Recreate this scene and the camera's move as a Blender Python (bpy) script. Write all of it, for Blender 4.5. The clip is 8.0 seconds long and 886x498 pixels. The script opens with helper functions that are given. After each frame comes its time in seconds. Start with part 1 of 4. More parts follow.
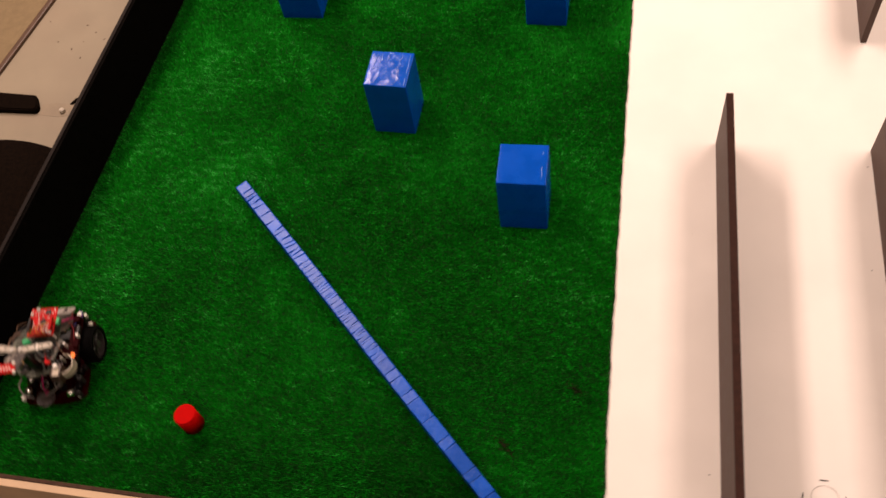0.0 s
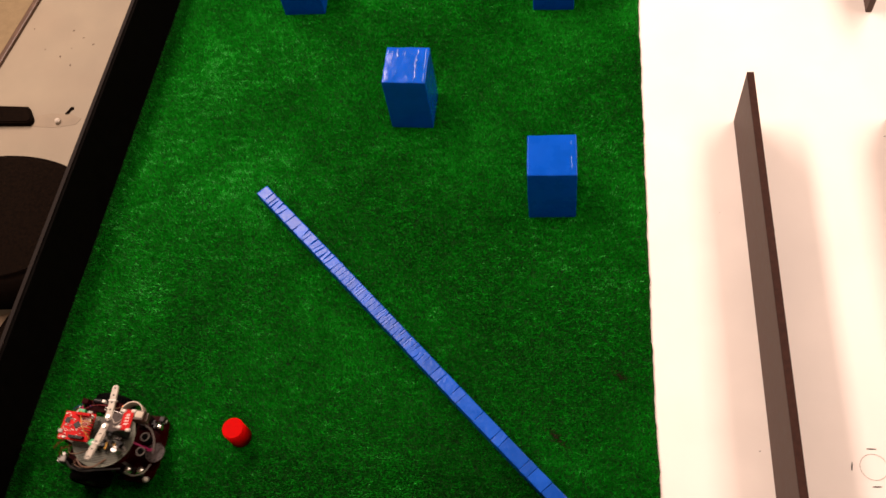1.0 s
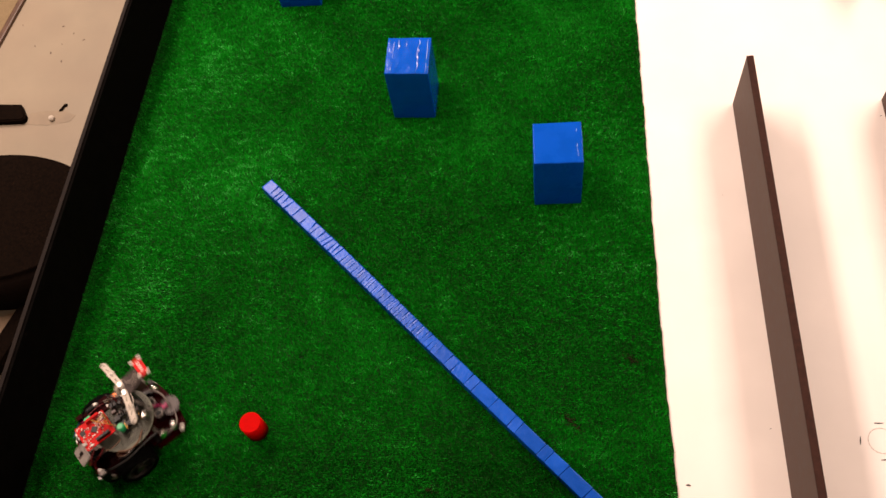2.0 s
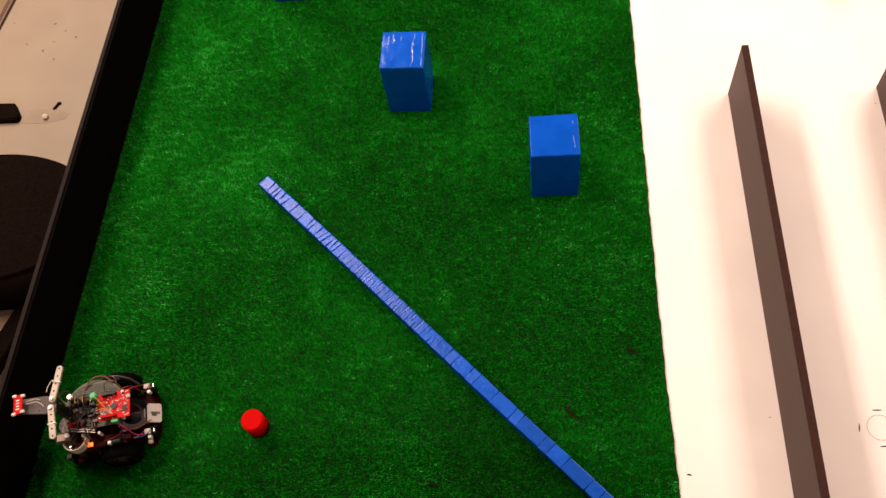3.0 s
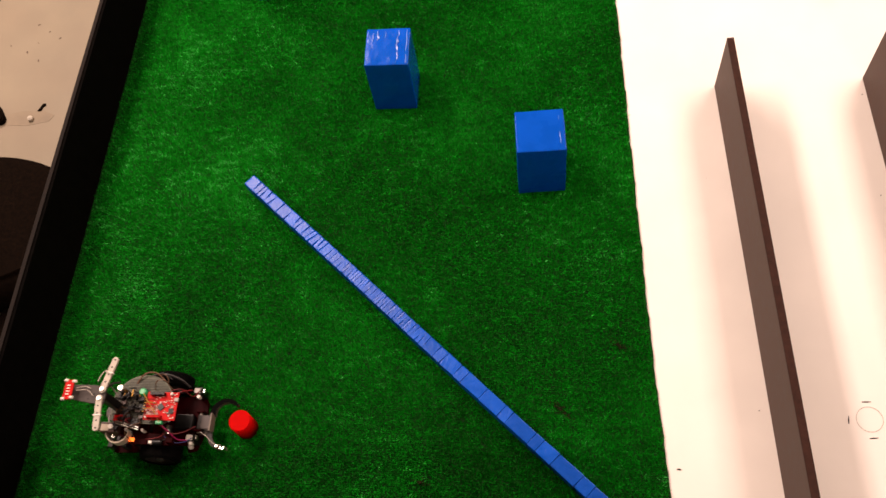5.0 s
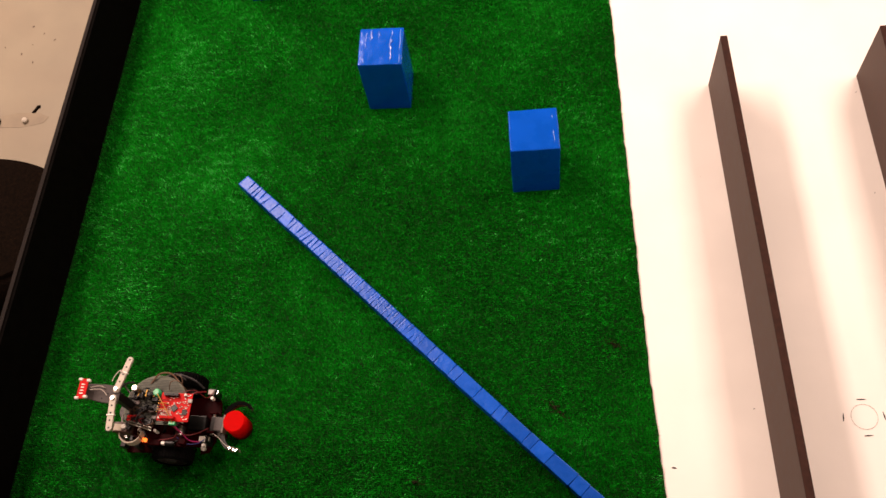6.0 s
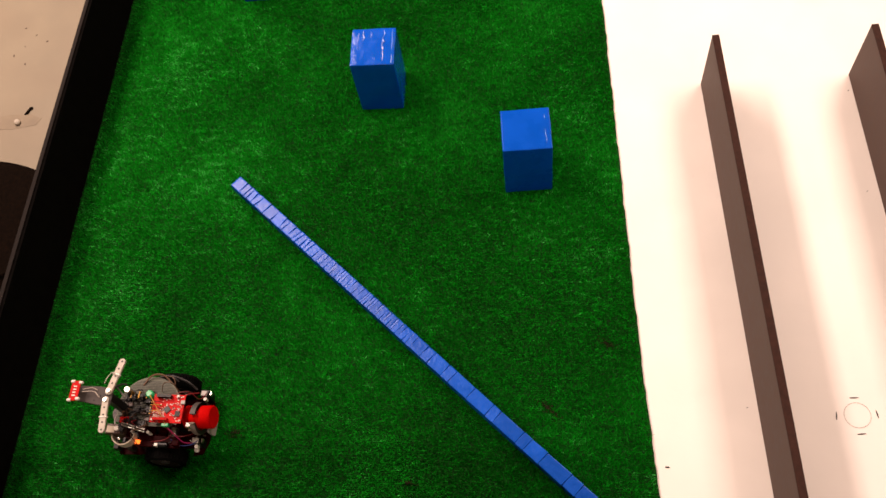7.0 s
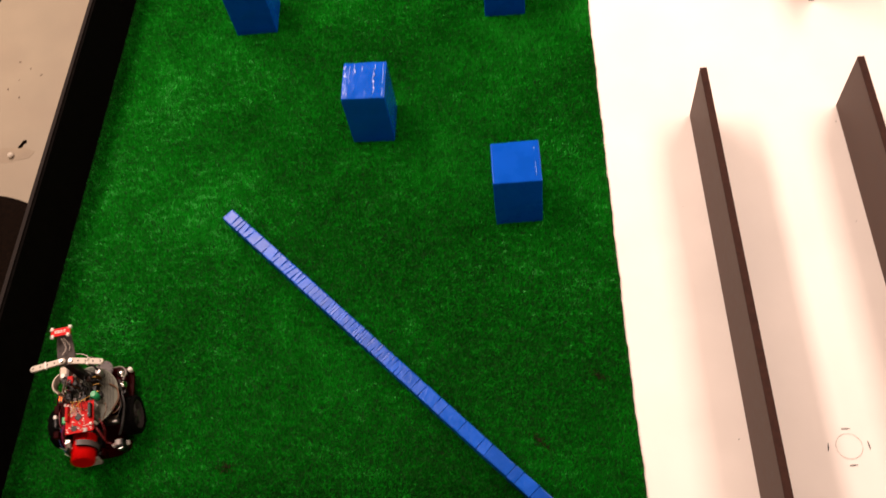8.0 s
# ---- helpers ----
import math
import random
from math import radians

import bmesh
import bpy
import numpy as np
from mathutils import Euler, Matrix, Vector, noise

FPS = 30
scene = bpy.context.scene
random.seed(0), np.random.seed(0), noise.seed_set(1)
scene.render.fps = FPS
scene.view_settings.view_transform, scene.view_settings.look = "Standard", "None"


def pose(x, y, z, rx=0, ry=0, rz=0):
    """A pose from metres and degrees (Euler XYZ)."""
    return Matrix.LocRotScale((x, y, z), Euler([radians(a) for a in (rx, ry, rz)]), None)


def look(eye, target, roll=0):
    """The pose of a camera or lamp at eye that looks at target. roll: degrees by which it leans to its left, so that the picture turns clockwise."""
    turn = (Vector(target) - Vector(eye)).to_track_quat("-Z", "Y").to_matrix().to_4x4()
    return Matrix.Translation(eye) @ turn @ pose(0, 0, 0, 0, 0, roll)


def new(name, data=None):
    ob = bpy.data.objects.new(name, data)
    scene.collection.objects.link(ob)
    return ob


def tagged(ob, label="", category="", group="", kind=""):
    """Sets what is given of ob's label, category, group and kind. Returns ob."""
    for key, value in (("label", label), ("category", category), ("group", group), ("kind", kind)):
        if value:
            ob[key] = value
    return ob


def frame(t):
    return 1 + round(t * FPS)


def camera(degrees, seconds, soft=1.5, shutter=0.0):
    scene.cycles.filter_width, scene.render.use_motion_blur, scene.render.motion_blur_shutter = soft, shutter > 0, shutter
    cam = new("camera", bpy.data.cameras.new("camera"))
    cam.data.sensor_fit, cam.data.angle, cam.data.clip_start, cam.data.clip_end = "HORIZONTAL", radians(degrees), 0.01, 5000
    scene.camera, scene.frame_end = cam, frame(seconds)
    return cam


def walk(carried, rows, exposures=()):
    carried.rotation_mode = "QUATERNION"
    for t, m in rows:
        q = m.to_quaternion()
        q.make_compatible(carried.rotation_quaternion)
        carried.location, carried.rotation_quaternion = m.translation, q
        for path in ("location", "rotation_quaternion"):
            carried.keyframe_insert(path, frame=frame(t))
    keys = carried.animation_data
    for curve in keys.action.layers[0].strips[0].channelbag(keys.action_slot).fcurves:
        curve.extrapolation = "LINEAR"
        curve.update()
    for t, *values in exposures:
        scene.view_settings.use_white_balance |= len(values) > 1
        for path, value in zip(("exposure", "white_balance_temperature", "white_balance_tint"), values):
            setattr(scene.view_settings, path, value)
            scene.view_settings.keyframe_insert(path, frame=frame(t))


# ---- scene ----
cam = camera(50.7, 8.0, 1.5, 0.7)
PATH = [
    (0, (0.2155, -0.9413, 1.5161), (-0.1411, 0.0485, -0.1890), -12.66),
    (0.2, (0.1775, -0.9276, 1.5291), (-0.1586, 0.0425, -0.1950), -13.22),
    (0.5, (0.1366, -0.9176, 1.5426), (-0.1742, 0.0364, -0.1940), -13.46),
    (1, (0.0754, -0.9154, 1.5556), (-0.1890, 0.0300, -0.1930), -12.69),
    (1.5, (0.0337, -0.9174, 1.5694), (-0.1939, 0.0138, -0.1890), -11.88),
    (3, (0.008, -0.908, 1.586), (-0.191, -0.014, -0.192), -12.4),
    (3.5, (0.008, -0.906, 1.587), (-0.185, -0.016, -0.193), -12.3),
    (4, (0.012, -0.902, 1.588), (-0.179, -0.017, -0.196), -12.4),
    (4.5, (0.018, -0.901, 1.584), (-0.173, -0.016, -0.199), -12.7),
    (6, (0.032, -0.905, 1.575), (-0.156, -0.015, -0.207), -12.9),
    (6.5, (0.036, -0.903, 1.575), (-0.149, -0.015, -0.208), -13.0),
    (7, (0.04, -0.905, 1.572), (-0.142, -0.014, -0.209), -12.8),
    (7.5, (0.047, -0.902, 1.573), (-0.135, -0.009, -0.207), -12.8),
    (7.8, (0.050, -0.899, 1.576), (-0.128, 0.019, -0.194), -12.6),
    (8, (0.052, -0.896, 1.58), (-0.121, 0.044, -0.177), -12.1),
]
walk(cam, [(t, look(eye, target, roll)) for t, eye, target, roll in PATH], [(0.0, -0.33), (0.5, -0.13), (1.0, 0.0), (8.0, 0.0)])

# ---------------------------------------------------------------- light
scene.view_settings.exposure = 0.0
world = bpy.data.worlds.new("room_air")
scene.world = world
world.use_nodes = True
world.node_tree.nodes["Background"].inputs[0].default_value = (1.0, 0.82, 0.66, 1)
world.node_tree.nodes["Background"].inputs[1].default_value = 0.015

FLOOR_Z = -0.23
CEIL_Z = 2.45
WARM = (1.0, 0.74, 0.630)


def tube_lamp(name, x, y, width, length, watts):
    data = bpy.data.lights.new(name, "AREA")
    data.shape, data.size, data.size_y = "RECTANGLE", width, length
    data.energy, data.color = watts, WARM
    ob = new(name, data)
    ob.matrix_world = pose(x, y, CEIL_Z - 0.09)
    return ob


tube_lamp("unseen_ceiling_light", -1.45, 1.30, 0.50, 2.4, 188)
tube_lamp("unseen_ceiling_light", 1.55, 1.35, 0.85, 2.4, 92)
# Unseen fill lamp added in the south to lift front faces and shadows.
tube_lamp("unseen_ceiling_light", 0.1, -2.5, 2.4, 0.50, 44)


# ---------------------------------------------------------------- materials
def material(name, color, rough=0.5, metal=0.0, spec=0.5, var=0.25, scale=40.0, bump=0.0, bump_scale=200.0,
             stain=None, stain_scale=6.0, stain_amount=0.5, per_object=0.0, coat=0.0, glow=0.0, glow_color=None, alpha=0.0):
    m = bpy.data.materials.new(name)
    m.use_nodes = True
    n, l = m.node_tree.nodes, m.node_tree.links
    b = n["Principled BSDF"]
    b.inputs["Roughness"].default_value = rough
    b.inputs["Metallic"].default_value = metal
    b.inputs["Specular IOR Level"].default_value = spec
    b.inputs["Coat Weight"].default_value = coat
    b.inputs["Transmission Weight"].default_value = alpha
    co = n.new("ShaderNodeTexCoord")
    fine = n.new("ShaderNodeTexNoise")
    fine.inputs["Scale"].default_value, fine.inputs["Detail"].default_value = scale, 6
    l.new(co.outputs["Object"], fine.inputs["Vector"])
    ramp = n.new("ShaderNodeMapRange")
    ramp.inputs["From Min"].default_value, ramp.inputs["From Max"].default_value = 0.3, 0.7
    ramp.inputs["To Min"].default_value, ramp.inputs["To Max"].default_value = 1 - var, 1 + var
    l.new(fine.outputs["Fac"], ramp.inputs["Value"])
    mul = n.new("ShaderNodeMix")
    mul.data_type, mul.blend_type = "RGBA", "MULTIPLY"
    mul.inputs["Factor"].default_value = 1
    mul.inputs["A"].default_value = (*color, 1)
    l.new(ramp.outputs["Result"], mul.inputs["B"])
    out = mul.outputs["Result"]
    if stain:
        big = n.new("ShaderNodeTexNoise")
        big.inputs["Scale"].default_value, big.inputs["Detail"].default_value = stain_scale, 4
        l.new(co.outputs["Object"], big.inputs["Vector"])
        sr = n.new("ShaderNodeMapRange")
        sr.inputs["From Min"].default_value, sr.inputs["From Max"].default_value = 0.48, 0.72
        sr.inputs["To Max"].default_value = stain_amount
        l.new(big.outputs["Fac"], sr.inputs["Value"])
        mx = n.new("ShaderNodeMix")
        mx.data_type = "RGBA"
        mx.inputs["B"].default_value = (*stain, 1)
        l.new(sr.outputs["Result"], mx.inputs["Factor"])
        l.new(out, mx.inputs["A"])
        out = mx.outputs["Result"]
    if per_object:
        info = n.new("ShaderNodeObjectInfo")
        pm = n.new("ShaderNodeMapRange")
        pm.inputs["To Min"].default_value, pm.inputs["To Max"].default_value = 1 - per_object, 1 + per_object
        l.new(info.outputs["Random"], pm.inputs["Value"])
        each = n.new("ShaderNodeMix")
        each.data_type, each.blend_type = "RGBA", "MULTIPLY"
        each.inputs["Factor"].default_value = 1
        l.new(out, each.inputs["A"])
        l.new(pm.outputs["Result"], each.inputs["B"])
        out = each.outputs["Result"]
    l.new(out, b.inputs["Base Color"])
    rr = n.new("ShaderNodeMapRange")
    rr.inputs["To Min"].default_value, rr.inputs["To Max"].default_value = max(rough - 0.1, 0.03), min(rough + 0.1, 1)
    l.new(fine.outputs["Fac"], rr.inputs["Value"])
    l.new(rr.outputs["Result"], b.inputs["Roughness"])
    if bump:
        bt = n.new("ShaderNodeTexNoise")
        bt.inputs["Scale"].default_value, bt.inputs["Detail"].default_value = bump_scale, 4
        l.new(co.outputs["Object"], bt.inputs["Vector"])
        bn = n.new("ShaderNodeBump")
        bn.inputs["Strength"].default_value, bn.inputs["Distance"].default_value = bump, 0.002
        l.new(bt.outputs["Fac"], bn.inputs["Height"])
        l.new(bn.outputs["Normal"], b.inputs["Normal"])
    if glow:
        b.inputs["Emission Color"].default_value = (*(glow_color or color), 1)
        b.inputs["Emission Strength"].default_value = glow
    return m


def turf_material(name, dark, light, rough, spec):
    """Blades differ a little one by one; rows and patches with light painted in differ more."""
    m = bpy.data.materials.new(name)
    m.use_nodes = True
    n, l = m.node_tree.nodes, m.node_tree.links
    b = n["Principled BSDF"]
    b.inputs["Roughness"].default_value = rough
    b.inputs["Specular IOR Level"].default_value = spec
    geo = n.new("ShaderNodeNewGeometry")
    co = n.new("ShaderNodeTexCoord")
    even = n.new("ShaderNodeMapRange")
    even.inputs["To Min"].default_value, even.inputs["To Max"].default_value = 0.16, 0.84
    l.new(geo.outputs["Random Per Island"], even.inputs["Value"])
    total = even.outputs["Result"]
    for size, stretch, low, high in ((4.5, 1.0, -0.26, 0.24), (26.0, 0.8, -0.16, 0.16), (95.0, 0.35, -0.34, 0.34)):
        place = n.new("ShaderNodeMapping")
        place.inputs["Scale"].default_value = (stretch, 1.0, 0.0)
        l.new(co.outputs["Object"], place.inputs["Vector"])
        patch = n.new("ShaderNodeTexNoise")
        patch.inputs["Scale"].default_value, patch.inputs["Detail"].default_value = size, 3
        l.new(place.outputs["Vector"], patch.inputs["Vector"])
        pr = n.new("ShaderNodeMapRange")
        pr.inputs["From Min"].default_value, pr.inputs["From Max"].default_value = 0.3, 0.7
        pr.inputs["To Min"].default_value, pr.inputs["To Max"].default_value = low, high
        l.new(patch.outputs["Fac"], pr.inputs["Value"])
        add = n.new("ShaderNodeMath")
        add.operation = "ADD"
        l.new(total, add.inputs[0])
        l.new(pr.outputs["Result"], add.inputs[1])
        total = add.outputs["Value"]
    # Light caught by flattened pile, and shade, painted as paler and darker spots.
    patchy = ((-0.74, 0.02, 0.42, 0.22), (0.16, 0.05, 0.14, 0.22), (-0.574, 0.148, 0.12, 0.20), (-0.713, 0.359, 0.16, 0.26), (-0.748, -0.181, 0.10, 0.30), (-0.538, -0.255, 0.09, 0.32), (0.146, 0.186, 0.08, 0.22),
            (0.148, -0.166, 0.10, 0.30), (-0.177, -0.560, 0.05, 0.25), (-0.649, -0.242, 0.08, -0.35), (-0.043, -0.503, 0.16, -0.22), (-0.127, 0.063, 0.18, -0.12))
    for wx, wy, reach, amount in patchy:
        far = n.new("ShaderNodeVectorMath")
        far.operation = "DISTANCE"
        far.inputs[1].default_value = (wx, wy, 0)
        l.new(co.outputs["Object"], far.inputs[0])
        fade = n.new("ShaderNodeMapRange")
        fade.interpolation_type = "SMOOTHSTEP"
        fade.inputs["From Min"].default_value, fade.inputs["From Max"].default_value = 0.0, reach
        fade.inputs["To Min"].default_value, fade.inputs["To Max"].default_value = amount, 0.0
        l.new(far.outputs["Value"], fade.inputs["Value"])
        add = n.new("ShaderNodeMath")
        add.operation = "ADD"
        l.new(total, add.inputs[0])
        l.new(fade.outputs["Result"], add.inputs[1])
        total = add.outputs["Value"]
    spread = n.new("ShaderNodeMath")
    spread.operation = "MULTIPLY_ADD"
    spread.inputs[1].default_value = 0.5
    l.new(geo.outputs["Random Per Island"], spread.inputs[0])
    l.new(total, spread.inputs[2])
    painted_glint = spread.outputs["Value"]
    add = n.new("ShaderNodeMath")
    add.operation = "MULTIPLY"
    add.use_clamp = True
    add.inputs[1].default_value = 0.9
    l.new(total, add.inputs[0])
    mx = n.new("ShaderNodeMix")
    mx.data_type = "RGBA"
    mx.inputs["A"].default_value, mx.inputs["B"].default_value = (*dark, 1), (*light, 1)
    l.new(add.outputs["Value"], mx.inputs["Factor"])
    # The lightest blades take a pale green base colour, as painted glints.
    pale = n.new("ShaderNodeMath")
    pale.operation = "GREATER_THAN"
    pale.inputs[1].default_value = 1.50
    l.new(painted_glint, pale.inputs[0])
    tip = n.new("ShaderNodeMix")
    tip.data_type = "RGBA"
    tip.inputs["B"].default_value = (0.070, 0.55, 0.095, 1)
    l.new(pale.outputs["Value"], tip.inputs["Factor"])
    l.new(mx.outputs["Result"], tip.inputs["A"])
    l.new(tip.outputs["Result"], b.inputs["Base Color"])
    return m


M = {}
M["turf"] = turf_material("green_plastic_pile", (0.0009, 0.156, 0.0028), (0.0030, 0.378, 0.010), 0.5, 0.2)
M["backing"] = material("turf_backing", (0.003, 0.030, 0.003), 0.9, var=0.5, scale=90, spec=0.1)
M["white"] = material("white_painted_board", (0.82, 0.77, 0.72), 0.5, var=0.03, scale=8, bump=0.05, bump_scale=120,
                      stain=(0.64, 0.61, 0.57), stain_scale=3, stain_amount=0.35)
M["panel"] = material("dark_brown_grey_board", (0.066, 0.037, 0.028), 0.6, var=0.15, spec=0.3, scale=60, bump=0.1, bump_scale=300)
M["panel_edge"] = material("dark_raw_board_edge", (0.034, 0.014, 0.010), 0.8, var=0.3, spec=0.15, scale=120, bump=0.3, bump_scale=500)
M["black"] = material("matt_black_foam", (0.0024, 0.0020, 0.0018), 0.95, var=0.3, spec=0.02, scale=50, bump=0.1)
M["cap"] = material("scuffed_grey_edge", (0.0085, 0.0060, 0.0050), 0.75, spec=0.12, var=0.3, scale=70, bump=0.2, bump_scale=400)
M["cardboard"] = material("tan_cardboard", (0.20, 0.145, 0.095), 0.8, var=0.08, scale=40, spec=0.15, bump=0.1)
M["facing"] = material("pale_tan_board", (0.50, 0.36, 0.23), 0.6, var=0.08, scale=14, bump=0.1, bump_scale=160, spec=0.3)
M["cap_brown"] = material("worn_brown_edge", (0.050, 0.026, 0.016), 0.7, spec=0.12, var=0.3, scale=70, bump=0.2, bump_scale=400)
M["blue"] = material("blue_glossy_tape", (0.0005, 0.066, 0.45), 0.28, var=0.08, scale=30, bump=0.05, bump_scale=60, spec=0.10)
M["blue_wrinkled"] = material("blue_wrinkled_tape", (0.0005, 0.066, 0.45), 0.17, var=0.08, scale=30, bump=0.5, bump_scale=70, spec=0.28)
M["blue_gloss"] = material("blue_tape_ridge", (0.0008, 0.080, 0.44), 0.34, var=0.10, scale=30, bump=0.3, bump_scale=90, spec=0.9)
M["blue_strip"] = material("blue_strip_tape", (0.0006, 0.068, 0.43), 0.31, per_object=0.14, var=0.10, scale=60, bump=0.3, bump_scale=170, spec=0.23)
M["floor"] = material("beige_floor_vinyl", (0.190, 0.158, 0.108), 0.6, var=0.06, scale=12, bump=0.05, bump_scale=80,
                      stain=(0.165, 0.125, 0.085), stain_scale=4, stain_amount=0.5)
M["smudge"] = material("tan_floor_smudge", (0.176, 0.140, 0.095), 0.7, var=0.10, scale=30)
M["wall"] = material("olive_beige_wall_paint", (0.25, 0.20, 0.11), 0.7, var=0.05, scale=20, bump=0.1)
M["carpet"] = material("olive_beige_sheet", (0.155, 0.116, 0.066), 0.95, var=0.08, scale=60, spec=0.1, bump=0.2, bump_scale=400)
M["trim"] = material("brown_wood_trim", (0.055, 0.026, 0.013), 0.5, var=0.3, scale=40)
M["ceiling"] = material("white_ceiling_paint", (0.75, 0.72, 0.68), 0.8, var=0.04)
M["seat"] = material("black_fabric", (0.0042, 0.0024, 0.0015), 0.95, var=0.4, scale=150, spec=0.03, bump=0.5, bump_scale=600)
M["ink"] = material("black_marker_ink", (0.010, 0.008, 0.007), 0.7, var=0.3)
M["pencil"] = material("grey_pencil", (0.42, 0.38, 0.34), 0.7, var=0.5, scale=400)
M["dirt"] = material("dry_brown_dirt", (0.016, 0.014, 0.006), 0.95, var=0.6, scale=300, spec=0.1)
M["red_can"] = material("bright_red_tape", (0.42, 0.0012, 0.001), 0.7, var=0.08, scale=60, spec=0.04, bump=0.08, bump_scale=120)
M["acrylic"] = material("dark_red_acrylic", (0.015, 0.0003, 0.0008), 0.45, var=0.15, scale=40, spec=0.02)
M["pcb_red"] = material("red_circuit_board", (0.40, 0.005, 0.005), 0.55, spec=0.12, var=0.25, scale=250, bump=0.2, bump_scale=900)
M["proto"] = material("grey_green_perfboard", (0.105, 0.11, 0.082), 0.55, var=0.3, spec=0.25, scale=200, bump=0.3, bump_scale=900)
M["chip"] = material("black_chip_plastic", (0.003, 0.003, 0.003), 0.4, spec=0.25, var=0.2)
M["rubber"] = material("black_tyre_rubber", (0.0010, 0.0008, 0.0008), 0.85, spec=0.06, var=0.3, scale=120, bump=0.4, bump_scale=500)
M["rim"] = material("grey_wheel_plastic", (0.04, 0.036, 0.033), 0.45, var=0.2)
M["metal"] = material("bright_steel", (0.52, 0.50, 0.47), 0.30, metal=1.0, var=0.1)
M["gold"] = material("brass_pins", (0.26, 0.15, 0.04), 0.5, metal=1.0, var=0.2)
M["chrome"] = material("polished_metal_can", (0.86, 0.83, 0.79), 0.22, metal=1.0, var=0.05)
M["cream"] = material("cream_plastic_beam", (0.36, 0.32, 0.26), 0.5, var=0.14, scale=80)
M["grey"] = material("dark_grey_plastic", (0.013, 0.0105, 0.010), 0.5, spec=0.25, var=0.15, scale=80)
M["bracket"] = material("grey_brown_plastic", (0.055, 0.045, 0.042), 0.5, spec=0.3, var=0.15, scale=80)
M["claw_rim"] = material("mid_grey_plastic", (0.15, 0.125, 0.105), 0.5, spec=0.3, var=0.2, scale=90)
M["silver"] = material("light_grey_plastic", (0.26, 0.235, 0.21), 0.45, var=0.12, scale=80)
M["whitep"] = material("white_nylon", (0.66, 0.62, 0.56), 0.45, spec=0.3, var=0.05)
M["brown"] = material("brown_servo_case", (0.05, 0.026, 0.018), 0.45, var=0.2, scale=70)
M["green_led"] = material("green_plastic_knob", (0.01, 0.28, 0.09), 0.35, var=0.1)
M["w_yellow"] = material("yellow_wire", (0.45, 0.22, 0.03), 0.5, var=0.1)
M["w_red"] = material("red_wire", (0.14, 0.003, 0.006), 0.5, var=0.1)
M["w_blue"] = material("blue_wire", (0.008, 0.02, 0.14), 0.5, var=0.1)
M["w_black"] = material("black_wire", (0.012, 0.010, 0.010), 0.5, var=0.1)
M["w_white"] = material("white_wire", (0.45, 0.40, 0.34), 0.5, var=0.1)
M["w_brown"] = material("brown_wire", (0.10, 0.05, 0.025), 0.5, var=0.1)
M["w_grey"] = material("grey_cable", (0.16, 0.14, 0.125), 0.5, var=0.1)
M["w_magenta"] = material("magenta_plug", (0.35, 0.01, 0.10), 0.5, var=0.1)
M["label"] = material("pale_label", (0.42, 0.36, 0.28), 0.6, var=0.15)
M["orange_led"] = material("orange_lit_led", (0.3, 0.08, 0.01), 0.4, glow=2.6, glow_color=(1.0, 0.16, 0.02))


# ---------------------------------------------------------------- mesh helpers
def mesh_of(name, bm, mat, smooth=False):
    me = bpy.data.meshes.new(name)
    bmesh.ops.recalc_face_normals(bm, faces=bm.faces)
    bm.to_mesh(me)
    bm.free()
    if smooth:
        for p in me.polygons:
            p.use_smooth = len(p.vertices) <= 4
    me.materials.append(mat)
    return me


def part(name, bm, mat, parent=None, label="", m=None, smooth=False):
    ob = new(name, mesh_of(name, bm, mat, smooth))
    if parent is not None:
        ob.parent = parent
    if m is not None:
        ob.matrix_basis = m
    if label:
        ob["label"] = label
    return ob


def box(bm, x0, x1, y0, y1, z0, z1, bevel=0.0, seg=2, m=None):
    vs = bmesh.ops.create_cube(bm, size=1)["verts"]
    for v in vs:
        v.co = Vector(((x0 + x1) / 2 + v.co.x * (x1 - x0), (y0 + y1) / 2 + v.co.y * (y1 - y0), (z0 + z1) / 2 + v.co.z * (z1 - z0)))
    if bevel:
        es = list({e for v in vs for e in v.link_edges})
        vs = list({v for f in bmesh.ops.bevel(bm, geom=es, offset=bevel, segments=seg, affect="EDGES", profile=0.6)["faces"] for v in f.verts} | {v for v in vs if v.is_valid})
    if m is not None:
        bmesh.ops.transform(bm, matrix=m, verts=[v for v in vs if v.is_valid])
    return bm


def rod(bm, a, b, r, seg=16, r2=None, bevel=0.0):
    a, b = Vector(a), Vector(b)
    d = b - a
    m = Matrix.Translation((a + b) / 2) @ d.to_track_quat("Z", "Y").to_matrix().to_4x4()
    vs = bmesh.ops.create_cone(bm, cap_ends=True, segments=seg, radius1=r, radius2=r if r2 is None else r2, depth=d.length, matrix=m)["verts"]
    if bevel:
        es = [e for e in {e for v in vs for e in v.link_edges} if any(len(f.verts) > 4 for f in e.link_faces)]
        bmesh.ops.bevel(bm, geom=es, offset=bevel, segments=3, affect="EDGES")
    return bm


def ball(bm, c, r, seg=12):
    bmesh.ops.create_uvsphere(bm, u_segments=seg, v_segments=seg // 2 + 2, radius=r, matrix=Matrix.Translation(c))
    return bm


